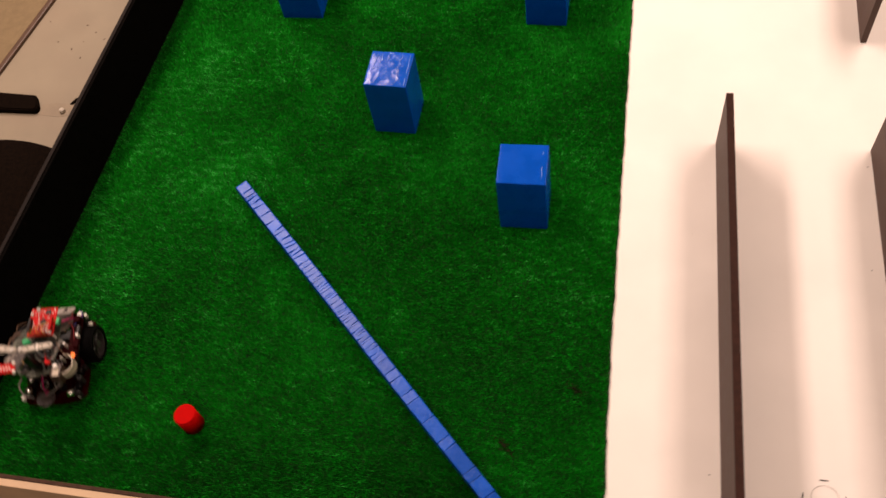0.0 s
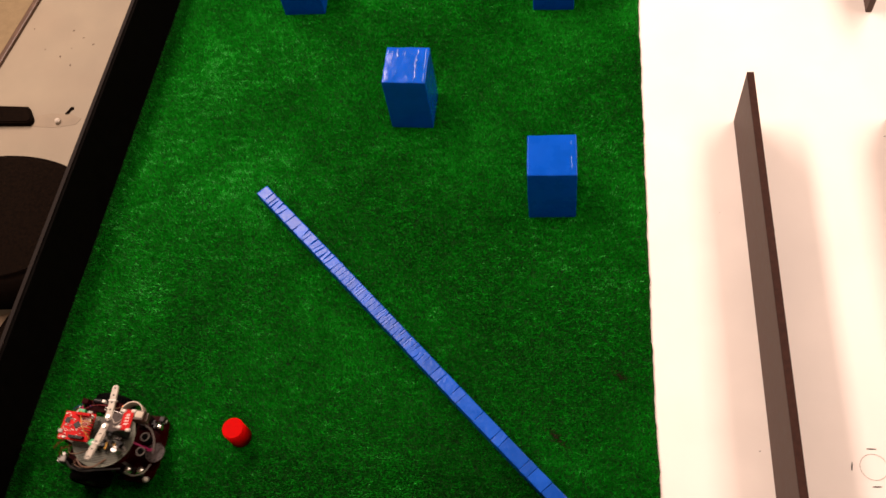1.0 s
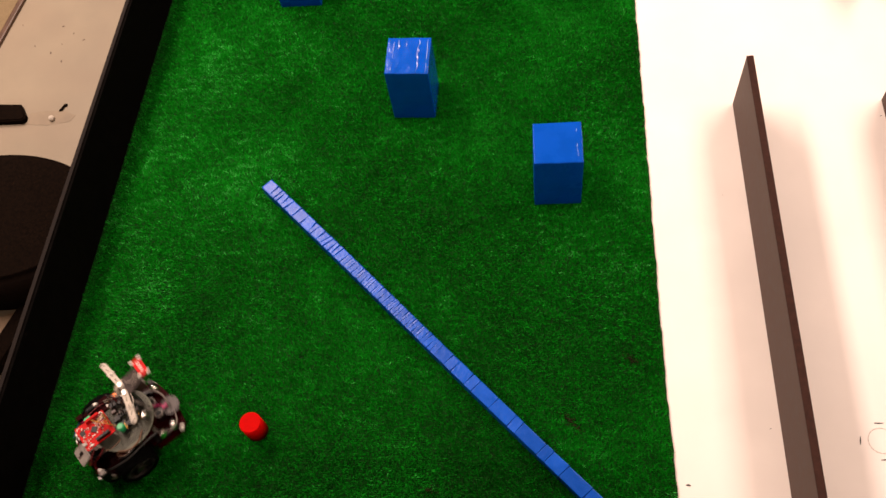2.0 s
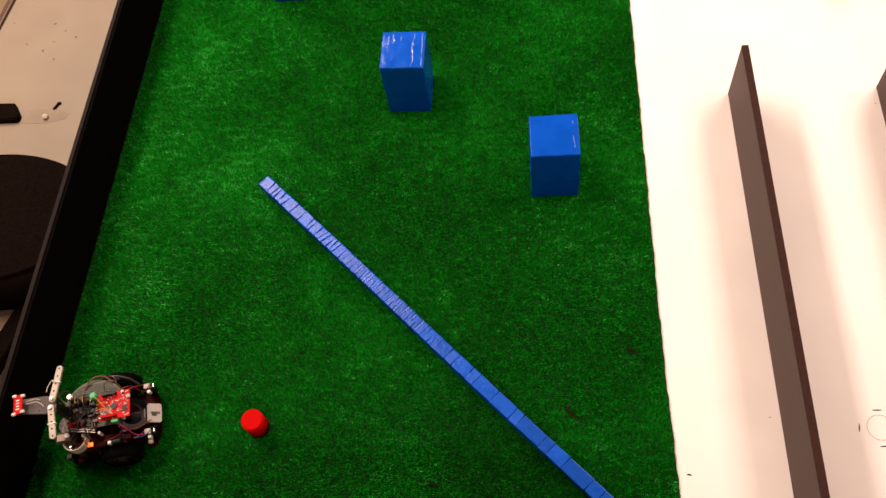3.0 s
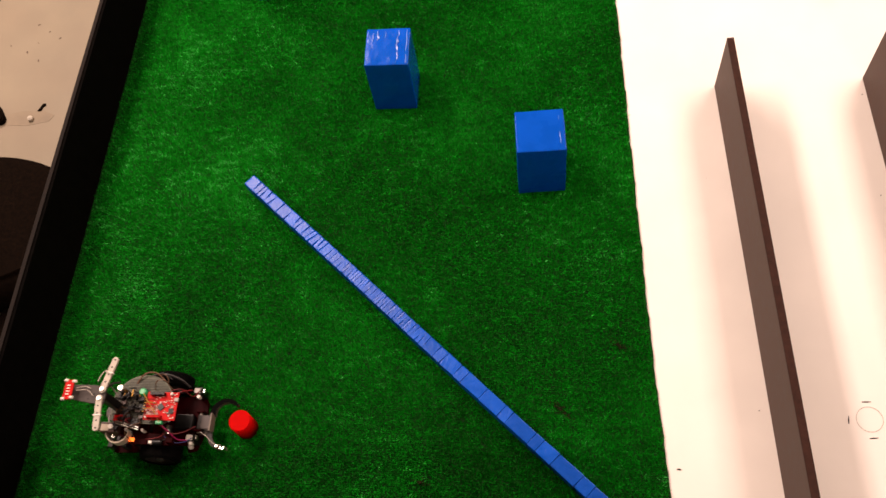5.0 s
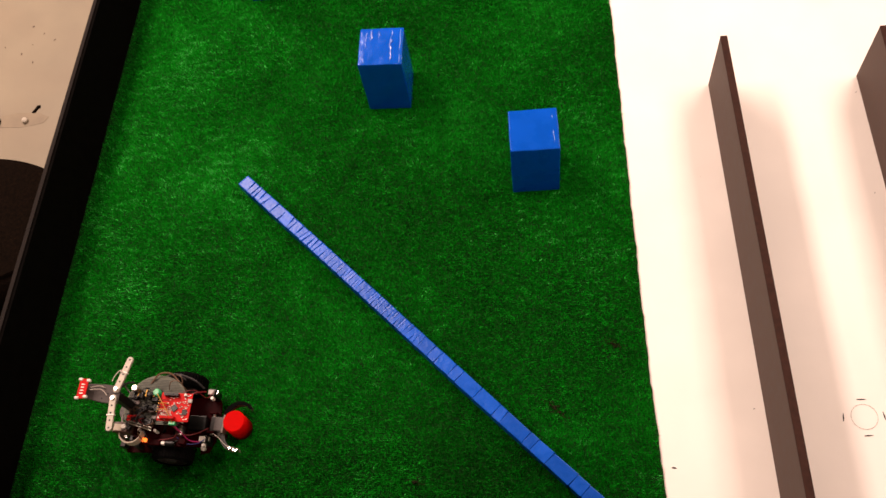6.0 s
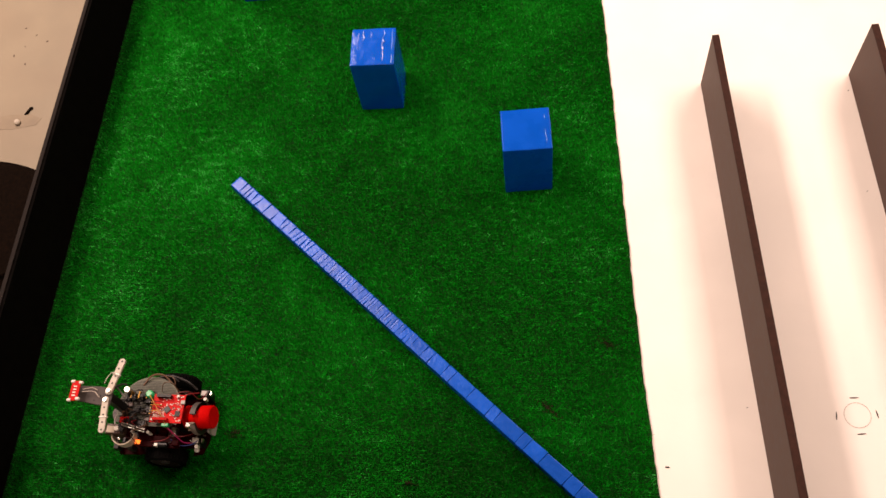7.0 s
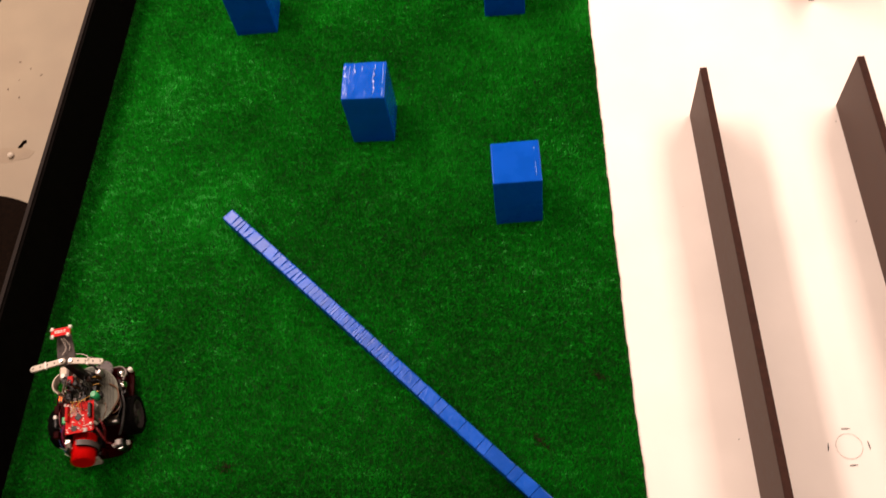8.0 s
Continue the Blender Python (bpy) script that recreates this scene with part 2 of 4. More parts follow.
def outline_plate(bm, pts, z0, z1, bevel=0.0):
    lo = [bm.verts.new((x, y, z0)) for x, y in pts]
    f = bm.faces.new(lo)
    up = bmesh.ops.extrude_face_region(bm, geom=[f])["geom"]
    bmesh.ops.translate(bm, verts=[g for g in up if isinstance(g, bmesh.types.BMVert)], vec=(0, 0, z1 - z0))
    if bevel:
        es = [e for e in bm.edges if abs(e.verts[0].co.z - e.verts[1].co.z) < 1e-6 and abs(e.verts[0].co.z - z1) < 1e-6]
        bmesh.ops.bevel(bm, geom=es, offset=bevel, segments=2, affect="EDGES")
    return bm


def bent_tube(bm, pts, r, sub=6, seg=6):
    """A wire through pts, rounded by a Catmull-Rom curve."""
    ps = [Vector(p) for p in pts]
    ps = [ps[0] * 2 - ps[1]] + ps + [ps[-1] * 2 - ps[-2]]
    line = []
    for i in range(1, len(ps) - 2):
        a, b, c, d = ps[i - 1:i + 3]
        for k in range(sub):
            u = k / sub
            line.append(0.5 * (2 * b + (c - a) * u + (2 * a - 5 * b + 4 * c - d) * u * u + (3 * b - a - 3 * c + d) * u ** 3))
    line.append(ps[-2])
    rings = []
    for i, p in enumerate(line):
        t = (line[min(i + 1, len(line) - 1)] - line[max(i - 1, 0)]).normalized()
        u = t.orthogonal().normalized() if not rings else (side - t * side.dot(t)).normalized()
        side = u
        w = t.cross(u)
        rings.append([bm.verts.new(p + r * (math.cos(2 * math.pi * k / seg) * u + math.sin(2 * math.pi * k / seg) * w)) for k in range(seg)])
    for a, b in zip(rings, rings[1:]):
        for k in range(seg):
            bm.faces.new((a[k], a[(k + 1) % seg], b[(k + 1) % seg], b[k]))
    bm.faces.new(rings[0][::-1])
    bm.faces.new(rings[-1])
    return bm


def thing(name, label, category, m=None, group="", kind=""):
    ob = new(name)
    ob.empty_display_size = 0.05
    if m is not None:
        ob.matrix_basis = m
    return tagged(ob, label, category, group, kind)


B = bmesh.new

# ---------------------------------------------------------------- room shell
room = dict(x0=-3.3, x1=3.6, y0=-4.6, y1=4.2)
fl = part("floor", box(B(), room["x0"] - 0.1, room["x1"] + 0.1, room["y0"] - 0.1, room["y1"] + 0.1, FLOOR_Z - 0.1, FLOOR_Z), M["floor"])
tagged(fl, "beige vinyl floor with specks and faint scuffs", "floor", kind="structure")
ce = part("ceiling", box(B(), room["x0"] - 0.1, room["x1"] + 0.1, room["y0"] - 0.1, room["y1"] + 0.1, CEIL_Z, CEIL_Z + 0.1), M["ceiling"])
tagged(ce, "plain white painted ceiling", "ceiling", kind="structure")
for nm, a in (("wall_west", (room["x0"] - 0.1, room["x0"], room["y0"], room["y1"])), ("wall_east", (room["x1"], room["x1"] + 0.1, room["y0"], room["y1"])),
              ("wall_north", (room["x0"], room["x1"], room["y1"], room["y1"] + 0.1)), ("wall_south", (room["x0"], room["x1"], room["y0"] - 0.1, room["y0"]))):
    w = part(nm, box(B(), *a, FLOOR_Z, CEIL_Z), M["wall"])
    tagged(w, "plain olive-beige painted wall", "wall", kind="structure")


def floor_seam(y):
    """Where the vinyl meets the olive-beige sheet; the room stands a little askew to the field."""
    return -1.414 + 0.192 * (y - 0.52)


# Dark strip and flat sheet added as stand-ins for what bounds the vinyl.
bb = part("trim", box(B(), -0.016, 0.0, -4.3, 3.5, 0, 0.010, 0.003), M["trim"], None, "", pose(floor_seam(0.65), 0.65, FLOOR_Z, 0, 0, -10.87))
tagged(bb, "thin dark brown strip along the edge of the vinyl floor", "trim", kind="structure")
y0, y1 = room["y0"], room["y1"]
cp = part("floor_sheet", outline_plate(B(), [(room["x0"], y0), (floor_seam(y0) - 0.017, y0), (floor_seam(y1) - 0.017, y1), (room["x0"], y1)], FLOOR_Z, FLOOR_Z + 0.006), M["carpet"])
tagged(cp, "flat olive-beige sheet beside the vinyl floor", "carpet", kind="structure")

# ---------------------------------------------------------------- playing field
FRONT, BACK = -0.622, 1.22
WALL_Y = -0.624


def border_x(y):
    """The border board's inner face."""
    return -0.865 + 0.0594 * y


def edge_x(y):
    """The turf's cut side."""
    return 0.2205 - 0.0095 * y + 0.05 * np.minimum(y + 0.2, 0) ** 2 + 0.0006 * np.sin(y * 37) + 0.0005 * np.sin(y * 91 + 1) + 0.0006 * np.sin(y * 230)



NEAR = -1.05
plat = part("field_platform", outline_plate(B(), [(border_x(FRONT) - 0.013, FRONT), (0.20, FRONT), (0.20, NEAR), (1.45, NEAR), (1.45, BACK), (border_x(BACK) - 0.013, BACK)], FLOOR_Z, -0.010, 0.002), M["white"])
tagged(plat, "white painted raised board under the playing field", "platform", kind="structure")

turf = thing("artificial_turf", "short green artificial turf, trodden pile with light and shade painted in as patches", "turf", kind="stuff")


bm = B()
ys = np.linspace(FRONT + 0.002, BACK - 0.01, 120)
left = [bm.verts.new((border_x(y) - 0.002, y, -0.006)) for y in ys]
right = [bm.verts.new((edge_x(y) + 0.0034, y, -0.006)) for y in ys]
top = [bm.faces.new((left[i], right[i], right[i + 1], left[i + 1])) for i in range(len(ys) - 1)]
ext = bmesh.ops.extrude_face_region(bm, geom=top)["geom"]
bmesh.ops.translate(bm, verts=[g for g in ext if isinstance(g, bmesh.types.BMVert)], vec=(0, 0, -0.004))
tb = part("turf_backing", bm, M["backing"], turf)


def turf_pile():
    """Short fine pile in close tufted rows, one blade a triangle."""
    rng = np.random.default_rng(7)
    count = 1000000
    side = rng.random(count)
    y = rng.uniform(FRONT + 0.002, BACK - 0.012, count)
    y = np.where(rng.random(count) < 0.8, np.round(y / 0.0036) * 0.0036 + rng.normal(0, 0.0005, count), y)
    x = border_x(y) + 0.003 + side * (edge_x(y) - border_x(y) - 0.003)
    tall = rng.uniform(0.0035, 0.0068, count)
    wide = rng.uniform(0.0005, 0.0011, count)
    turn = rng.normal(0.0, 0.7, count)
    field = np.sin(x * 9.1 + 2.0 * np.sin(y * 6.3)) + np.sin(y * 11.7 + 1.5 * np.sin(x * 7.7 + 1)) + 0.6 * np.sin(x * 31 + 2 * np.sin(y * 27))
    # Blades cut short along the border; bared dark backing imitates its soft shadow.
    near_wall_shade = (x - border_x(y)) / 0.034 < rng.random(count)
    tall[near_wall_shade] *= 0.25
    lean = rng.normal(0.0, 0.0028, count)
    lean2 = rng.normal(0.0004, 0.0018, count) + 0.0009 * field
    ux, uy = np.cos(turn) * wide, np.sin(turn) * wide
    z0 = np.full(count, -0.0064)
    p = np.empty((count, 3, 3), np.float32)
    p[:, 0] = np.stack([x - ux, y - uy, z0], 1)
    p[:, 1] = np.stack([x + ux, y + uy, z0], 1)
    p[:, 2] = np.stack([x + lean, y + lean2, z0 + tall], 1)
    me = bpy.data.meshes.new("turf_pile")
    me.vertices.add(count * 3)
    me.vertices.foreach_set("co", p.ravel())
    me.loops.add(count * 3)
    me.loops.foreach_set("vertex_index", np.arange(count * 3, dtype=np.int32))
    me.polygons.add(count)
    me.polygons.foreach_set("loop_start", np.arange(count, dtype=np.int32) * 3)
    me.update(calc_edges=True)
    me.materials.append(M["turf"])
    ob = new("turf_pile", me)
    ob.parent = turf
    tagged(ob, kind="stuff")


turf_pile()


def dirt_patch(x, y, rx, ry, turn, n, seed):
    """Dry crumbs lodged in the turf."""
    rng = random.Random(seed)
    bm = B()
    for _ in range(n):
        a, r = rng.uniform(0, 6.283), abs(rng.gauss(0, 0.5))
        s = rng.uniform(0.0006, 0.0016)
        m = Matrix.Translation((r * rx * math.cos(a), r * ry * math.sin(a), rng.uniform(-0.002, 0.0005))) @ Euler((rng.uniform(0, 3), rng.uniform(0, 3), rng.uniform(0, 3))).to_matrix().to_4x4()
        bmesh.ops.create_icosphere(bm, subdivisions=1, radius=s, matrix=m @ Matrix.Diagonal((1.6, 0.8, 0.6, 1)))
    ob = part("dirt_patch", bm, M["dirt"], None, "", pose(x, y, -0.001, 0, 0, turn))
    tagged(ob, "dry brown dirt crumbs lodged in the turf", "dirt", "dirt on the turf", "stuff")


dirt_patch(0.061, -0.432, 0.034, 0.008, -42, 110, 1)
dirt_patch(0.17, -0.318, 0.028, 0.012, -30, 60, 2)
dirt_patch(-0.488, -0.462, 0.024, 0.012, 10, 70, 3)
dirt_patch(-0.179, -0.555, 0.02, 0.008, 0, 40, 4)


# boards that stand on the field
def standing_board(name, label, x, y_far, y_near, yaw, thick=0.0125, high=0.152):
    ob = thing(name, label, "panel", pose(x, y_far, -0.010, 0, 0, yaw), "dark boards standing on the white field")
    d = y_near - y_far
    lo, hi = min(0, d), max(0, d)
    part("board", box(B(), 0.0, thick, lo, hi, 0, high - 0.003, 0.0012), M["panel"], ob)
    part("top_edge", box(B(), -0.0003, thick + 0.0003, lo - 0.0003, hi + 0.0003, high - 0.003, high, 0.001), M["panel_edge"], ob, "darker raw top edge")
    return ob


standing_board("divider_panel", "dark brown-grey board standing upright on the white field", 0.399, 0.233, NEAR + 0.03, 1.3)
standing_board("divider_panel", "dark brown-grey board standing upright on the white field", 0.687, 0.235, NEAR + 0.03, 1.3)
standing_board("divider_panel", "dark brown-grey board standing upright on the white field", 0.685, 0.512, 1.20, 0.0)

border = thing("border_wall", "matt black border board with a scuffed grey top edge", "border wall", pose(border_x(0), 0, -0.010, 0, 0, -3.4), kind="structure")
part("board", box(B(), -0.0125, 0.0, FRONT, BACK - 0.01, 0, 0.154, 0.001), M["black"], border)
part("top_edge", box(B(), -0.0128, -0.0050, FRONT - 0.0003, BACK - 0.0097, 0.154, 0.1575, 0.001), M["cap"], border, "scuffed grey top edge")


front = thing("front_border_wall", "black border board with a worn brown top edge", "border wall", pose(-0.30, WALL_Y, -0.010, 0, 0, -0.4), kind="structure")
part("board", box(B(), -0.612, 0.492, -0.0060, 0.0, 0, 0.154, 0.001), M["black"], front)
part("top_edge", box(B(), -0.612, 0.492, -0.0060, 0.0003, 0.154, 0.1575, 0.001), M["cap_brown"], front, "worn brown top edge")
part("facing", box(B(), -0.612, 0.492, -0.0180, -0.0062, FLOOR_Z + 0.010, 0.1560, 0.001), M["facing"], front, "pale tan outer facing")


# marks on the white field
def mark(name, label, bm, mat, m):
    ob = part(name, bm, mat, None, "", m)
    return tagged(ob, label, "mark")


def pencil_ring():
    bm = B()
    n = 48
    rng = random.Random(4)
    rings = []
    for i in range(n):
        a = 2 * math.pi * i / n
        w = rng.uniform(0.0003, 0.0006)
        rings.append([bm.verts.new((r * math.cos(a), r * math.sin(a), z)) for r, z in ((0.0215 - w, 0), (0.0215 - w, 0.0004), (0.0215 + w, 0.0004), (0.0215 + w, 0))])
    for i in range(n):
        a, b = rings[i], rings[(i + 1) % n]
        for k in range(3):
            bm.faces.new((a[k], b[k], b[k + 1], a[k + 1]))
    return bm


ring = thing("drawn_target", "thin drawn circle with four black dashes round it", "mark", pose(0.574, -0.457, -0.0098))
part("circle", pencil_ring(), M["pencil"], ring)
for dx, dy, turn, n in ((0, 0.030, 0, 0.0075), (0.001, -0.032, 3, 0.007), (-0.034, 0, 82, 0.007), (0.032, 0.001, 98, 0.007)):
    part("dash", outline_plate(B(), [(-n, -0.0006), (0, -0.0011), (n, -0.0004), (n, 0.0004), (0, 0.0011), (-n, 0.0007)], 0, 0.0005), M["ink"], ring, "", pose(dx, dy, 0, 0, 0, turn))
for i, (x, y, s) in enumerate(((0.254, -0.537, 0.0045), (0.397, -0.439, 0.0018), (0.68, 0.196, 0.002), (0.672, -0.032, 0.0018), (0.36, 0.02, 0.0009))):
    b = outline_plate(B(), [(-s, -s * 0.3), (s * 0.3, -s * 0.25), (s, s * 0.1), (s * 0.2, s * 0.4), (-s * 0.7, s * 0.2)], 0, 0.0005)
    tagged(part("paint_speck", b, M["ink"], None, "", pose(x, y, -0.0098, 0, 0, -15 + 20 * i)), "small dark speck on the white board", "speck", "specks on the white board")


# ---------------------------------------------------------------- blue blocks
def blue_block(label, x, y, yaw, w, d, h, mat, seams, tilt=0.0):
    """A wooden post wrapped in glossy blue tape; x, y: its front left foot."""
    ob = thing("obstacle_block", label, "block", pose(x, y, -0.005, 0, tilt, yaw), "blue blocks on the turf")
    bm = B()
    box(bm, 0, w, 0, d, 0, h, 0.0025, 3)
    bmesh.ops.subdivide_edges(bm, edges=[e for e in bm.edges if e.calc_length() > 0.04], cuts=6, use_grid_fill=True)
    for v in bm.verts:
        v.co += 0.0007 * noise.noise_vector(v.co * 35 + Vector((x * 9, y * 9, 0)))
    part("body", bm, mat, ob, "", None, True)
    for sx0, sx1, sy0, sy1, sz in seams:
        bm = B()
        bent_tube(bm, [((sx0 + sx1) / 2 + 0.0006 * math.sin(k * 2.1), sy0 + (sy1 - sy0) * k / 6, sz - 0.0004) for k in range(7)], (sx1 - sx0) / 2 + 0.0006, 4, 10)
        for v in bm.verts:
            v.co.z = sz - 0.0004 + (v.co.z - sz + 0.0004) * 0.5
        part("tape_seam", bm, M["blue_gloss"], ob, "", None, True)
    return ob


h1 = h2 = 0.1475
blue_block("square block wrapped in glossy blue tape", 0.001, 0.0, 1.6, 0.090, 0.089, h2, M["blue"],
           [(0.080, 0.0808, 0.012, 0.075, h2)])
wrinkled = blue_block("square block in wrinkled shiny blue tape", -0.2885, 0.213, -1.5, 0.0865, 0.089, h1, M["blue_wrinkled"],
           [(0.080, 0.0815, 0.003, 0.085, h1)])
blue_block("square block wrapped in glossy blue tape", -0.568, 0.524, 1.0, 0.093, 0.09, h2, M["blue"], [(0.07, 0.072, 0.004, 0.08, h2)])
blue_block("square block wrapped in glossy blue tape", -0.008, 0.527, -0.5, 0.088, 0.09, h2, M["blue"], [(0.02, 0.022, 0.004, 0.08, h2)])

rng = random.Random(31)
for fx, wide, fy0, fy1 in ((0.059, 0.0065, 0.004, 0.084), (0.001, 0.003, 0.006, 0.082), (0.010, 0.005, 0.040, 0.078), (0.020, 0.006, 0.060, 0.084), (0.036, 0.004, 0.066, 0.083)):
    bm = B()
    row, count = [], 14
    for k in range(count + 1):
        y = fy0 + (fy1 - fy0) * k / count
        x = fx + rng.uniform(-0.0010, 0.0010)
        w = wide * rng.uniform(0.45, 1.1)
        row.append([bm.verts.new((x, y, h1 - 0.0006)), bm.verts.new((x + w, y, h1 + w * math.tan(radians(rng.uniform(4, 13))))), bm.verts.new((x + w + 0.0006, y, h1 - 0.0006))])
    for p, q in zip(row, row[1:]):
        for k in range(2):
            bm.faces.new((p[k], p[k + 1], q[k + 1], q[k]))
    bm.faces.new(row[0][::-1])
    bm.faces.new(row[-1])
    part("tape_flap", bm, M["blue_gloss"], wrinkled)

# blue bar on the turf
bar = thing("taped_bar", "long straight wooden bar wound with blue tape", "bar")
a0, a1 = Vector((-0.534, 0.044)), Vector((0.112, -0.586))
a1 = a0 + (a1 - a0).normalized() * 0.925
u = (a1 - a0).normalized()
ang = math.degrees(math.atan2(u.y, u.x))
bar.matrix_basis = pose(a0.x, a0.y, -0.004, 0, 0, ang)
bm = B()
box(bm, 0, 0.925, -0.0126, 0.0126, 0, 0.0228, 0.002)
long = [e for e in bm.edges if e.calc_length() > 0.5]
bmesh.ops.subdivide_edges(bm, edges=long, cuts=70)
for v in bm.verts:
    v.co.y += 0.0006 * math.sin(v.co.x * 7) + 0.0003 * math.sin(v.co.x * 60)
part("core", bm, M["blue_strip"], bar)
rng = random.Random(12)
sx = 0.003
while sx < 0.915:
    # loose turns at one end, crowded ones in the middle, long smooth ones at the other end
    loose, crowded = sx < 0.24, 0.24 <= sx < 0.50
    run = rng.choice((0.009, 0.013, 0.018, 0.024)) if loose else rng.choice((0.004, 0.006, 0.008, 0.011)) if crowded else rng.choice((0.018, 0.026, 0.034, 0.044, 0.052))
    run = min(run, 0.922 - sx)
    bm = B()
    skew = rng.uniform(-0.0022, 0.0022) if loose else rng.uniform(-0.0012, 0.0012)
    gap = rng.uniform(0.0006, 0.0014) if loose else 0.0005
    rise = rng.uniform(0.0002, 0.0005) if loose else rng.uniform(0.0002, 0.0005) if crowded else rng.uniform(0.0007, 0.0013)
    lip = min(0.0011, run * 0.15)
    dip = rng.uniform(0.0001, 0.0004) if loose else 0.0
    ends = (sx, sx + lip, sx + run - gap - lip, sx + run - gap)
    tops = (0.0244 - dip, 0.0245, 0.0244 + rise, 0.0244 + rise * 0.3)
    loops = []
    for x, z in zip(ends, tops):
        y = 0.0131 + rng.uniform(-0.0005, 0.0005)
        bend = 0.0006 * math.sin(x * 7)
        loops.append([bm.verts.new((x + skew * side, bend + side * w, h)) for side, w, h in ((-1, y, 0.002), (-1, y, z - 0.0016), (-1, y - 0.0008, z - 0.0003), (-1, y - 0.0020, z), (1, y - 0.0020, z), (1, y - 0.0008, z - 0.0003), (1, y, z - 0.0016), (1, y, 0.002))])
    for p, q in zip(loops, loops[1:]):
        for k in range(7):
            bm.faces.new((p[k], q[k], q[k + 1], p[k + 1]))
    bm.faces.new(loops[0])
    bm.faces.new(loops[-1][::-1])
    bmesh.ops.recalc_face_normals(bm, faces=bm.faces)
    part("tape_wrap", bm, M["blue_strip"], bar)
    sx += run

# ---------------------------------------------------------------- red can
CAN = (-0.489, -0.457)
can = thing("red_cylinder", "small upright cylinder covered in bright red tape", "cylinder", pose(CAN[0], CAN[1], -0.003))
bm = B()
rod(bm, (0, 0, 0), (0, 0, 0.050), 0.0196, 40, 0.0190, 0.0014)
part("body", bm, M["red_can"], can, "", None, True)
part("rim_tape", rod(B(), (0, 0, 0.0470), (0, 0, 0.0482), 0.0194, 40), M["red_can"], can, "", None, True)

# ---------------------------------------------------------------- beyond the border
seat = thing("round_cushion", "low oval black fabric cushion on the floor", "cushion", pose(-1.19, 0.040, FLOOR_Z))
bm = B()
rod(bm, (0, 0, 0.0), (0, 0, 0.135), 0.172, 72, 0.168, 0.014)
bmesh.ops.scale(bm, verts=bm.verts, vec=(1.5, 1.0, 1.0))
part("pad", bm, M["seat"], seat, "", None, True)
bm = B()
outline_plate(bm, [(-1.39, 0.377), (-1.264, 0.379), (-1.257, 0.386), (-1.257, 0.396), (-1.276, 0.428), (-1.39, 0.432)], FLOOR_Z, FLOOR_Z + 0.018, 0.003)
tagged(part("black_bar", bm, M["seat"]), "short black bar lying on the beige floor", "bar")
bm = B()
rod(bm, (-1.192, 0.391, FLOOR_Z), (-1.192, 0.391, FLOOR_Z + 0.012), 0.008, 20, 0.006, 0.002)
tagged(part("cream_peg", bm, M["cream"], None, "", None, True), "small cream peg standing on the floor", "peg")
bm = B()
outline_plate(bm, [(-1.180, 0.415), (-1.172, 0.416), (-1.168, 0.427), (-1.162, 0.431), (-1.163, 0.436), (-1.170, 0.435), (-1.174, 0.426)], FLOOR_Z, FLOOR_Z + 0.004)
tagged(part("floor_smudge", outline_plate(B(), [(-1.26, 0.378), (-1.20, 0.374), (-1.145, 0.384), (-1.135, 0.402), (-1.165, 0.416), (-1.22, 0.418), (-1.258, 0.410)], FLOOR_Z, FLOOR_Z + 0.0006), M["smudge"]), "faint tan smudge on the beige floor", "stain")
tagged(part("black_scrap", bm, M["seat"]), "small bent scrap of black plastic", "scrap")
bm = B()
outline_plate(bm, [(-1.39, -0.215), (-1.147, -0.132), (-1.137, -0.150), (-1.168, -0.240), (-1.39, -0.43)], FLOOR_Z, FLOOR_Z + 0.006)
tagged(part("cardboard_sheet", bm, M["cardboard"]), "tan cardboard sheet lying on the floor", "cardboard")
bm = B()
box(bm, -0.14, 0.11, -0.020, 0.020, 0, 0.03, 0.004, 2, pose(-1.144, -0.232, FLOOR_Z + 0.006, 0, 0, 69))
tagged(part("dark_strap", bm, M["seat"]), "dark strap lying across the cardboard", "strap")
rng = random.Random(3)
for x, y in ((-1.35, 0.698), (-1.298, 0.626), (-1.235, 0.69), (-1.225, 0.63), (-1.201, 0.665), (-1.249, 0.602), (-1.213, 0.573), (-1.168, 0.642)):
    s = rng.uniform(0.0022, 0.0046)
    b = outline_plate(B(), [(-s, -s * 0.4), (s * 0.4, -s * 0.4), (s, s * 0.2), (-s * 0.2, s * 0.5)], 0, 0.0008)
    tagged(part("floor_crumb", b, M["trim"], None, "", pose(x, y, FLOOR_Z, 0, 0, rng.uniform(0, 180))), "tiny brown crumb on the beige floor", "crumb", "crumbs on the floor")

# ---------------------------------------------------------------- robot
robot = thing("wheeled_robot", "two-wheeled robot on dark red acrylic plates with red circuit board", "robot", pose(-0.731, -0.45, 0))
WHEEL_Y, WHEEL_R = 0.0635, 0.034


def disc_outline(r, x_front, x_back, n=48, cx=0.0):
    return [(min(max(cx + r * math.cos(2 * math.pi * k / n), x_back), x_front), r * math.sin(2 * math.pi * k / n)) for k in range(n)]


def slab_outline(x0, x1, half, r, n=7):
    """A rectangle with rounded corners."""
    pts = []
    for cx, cy, a0 in ((x1 - r, half - r, 0), (x0 + r, half - r, 90), (x0 + r, r - half, 180), (x1 - r, r - half, 270)):
        pts += [(cx + r * math.cos(radians(a0 + 90 * k / (n - 1))), cy + r * math.sin(radians(a0 + 90 * k / (n - 1)))) for k in range(n)]
    return pts


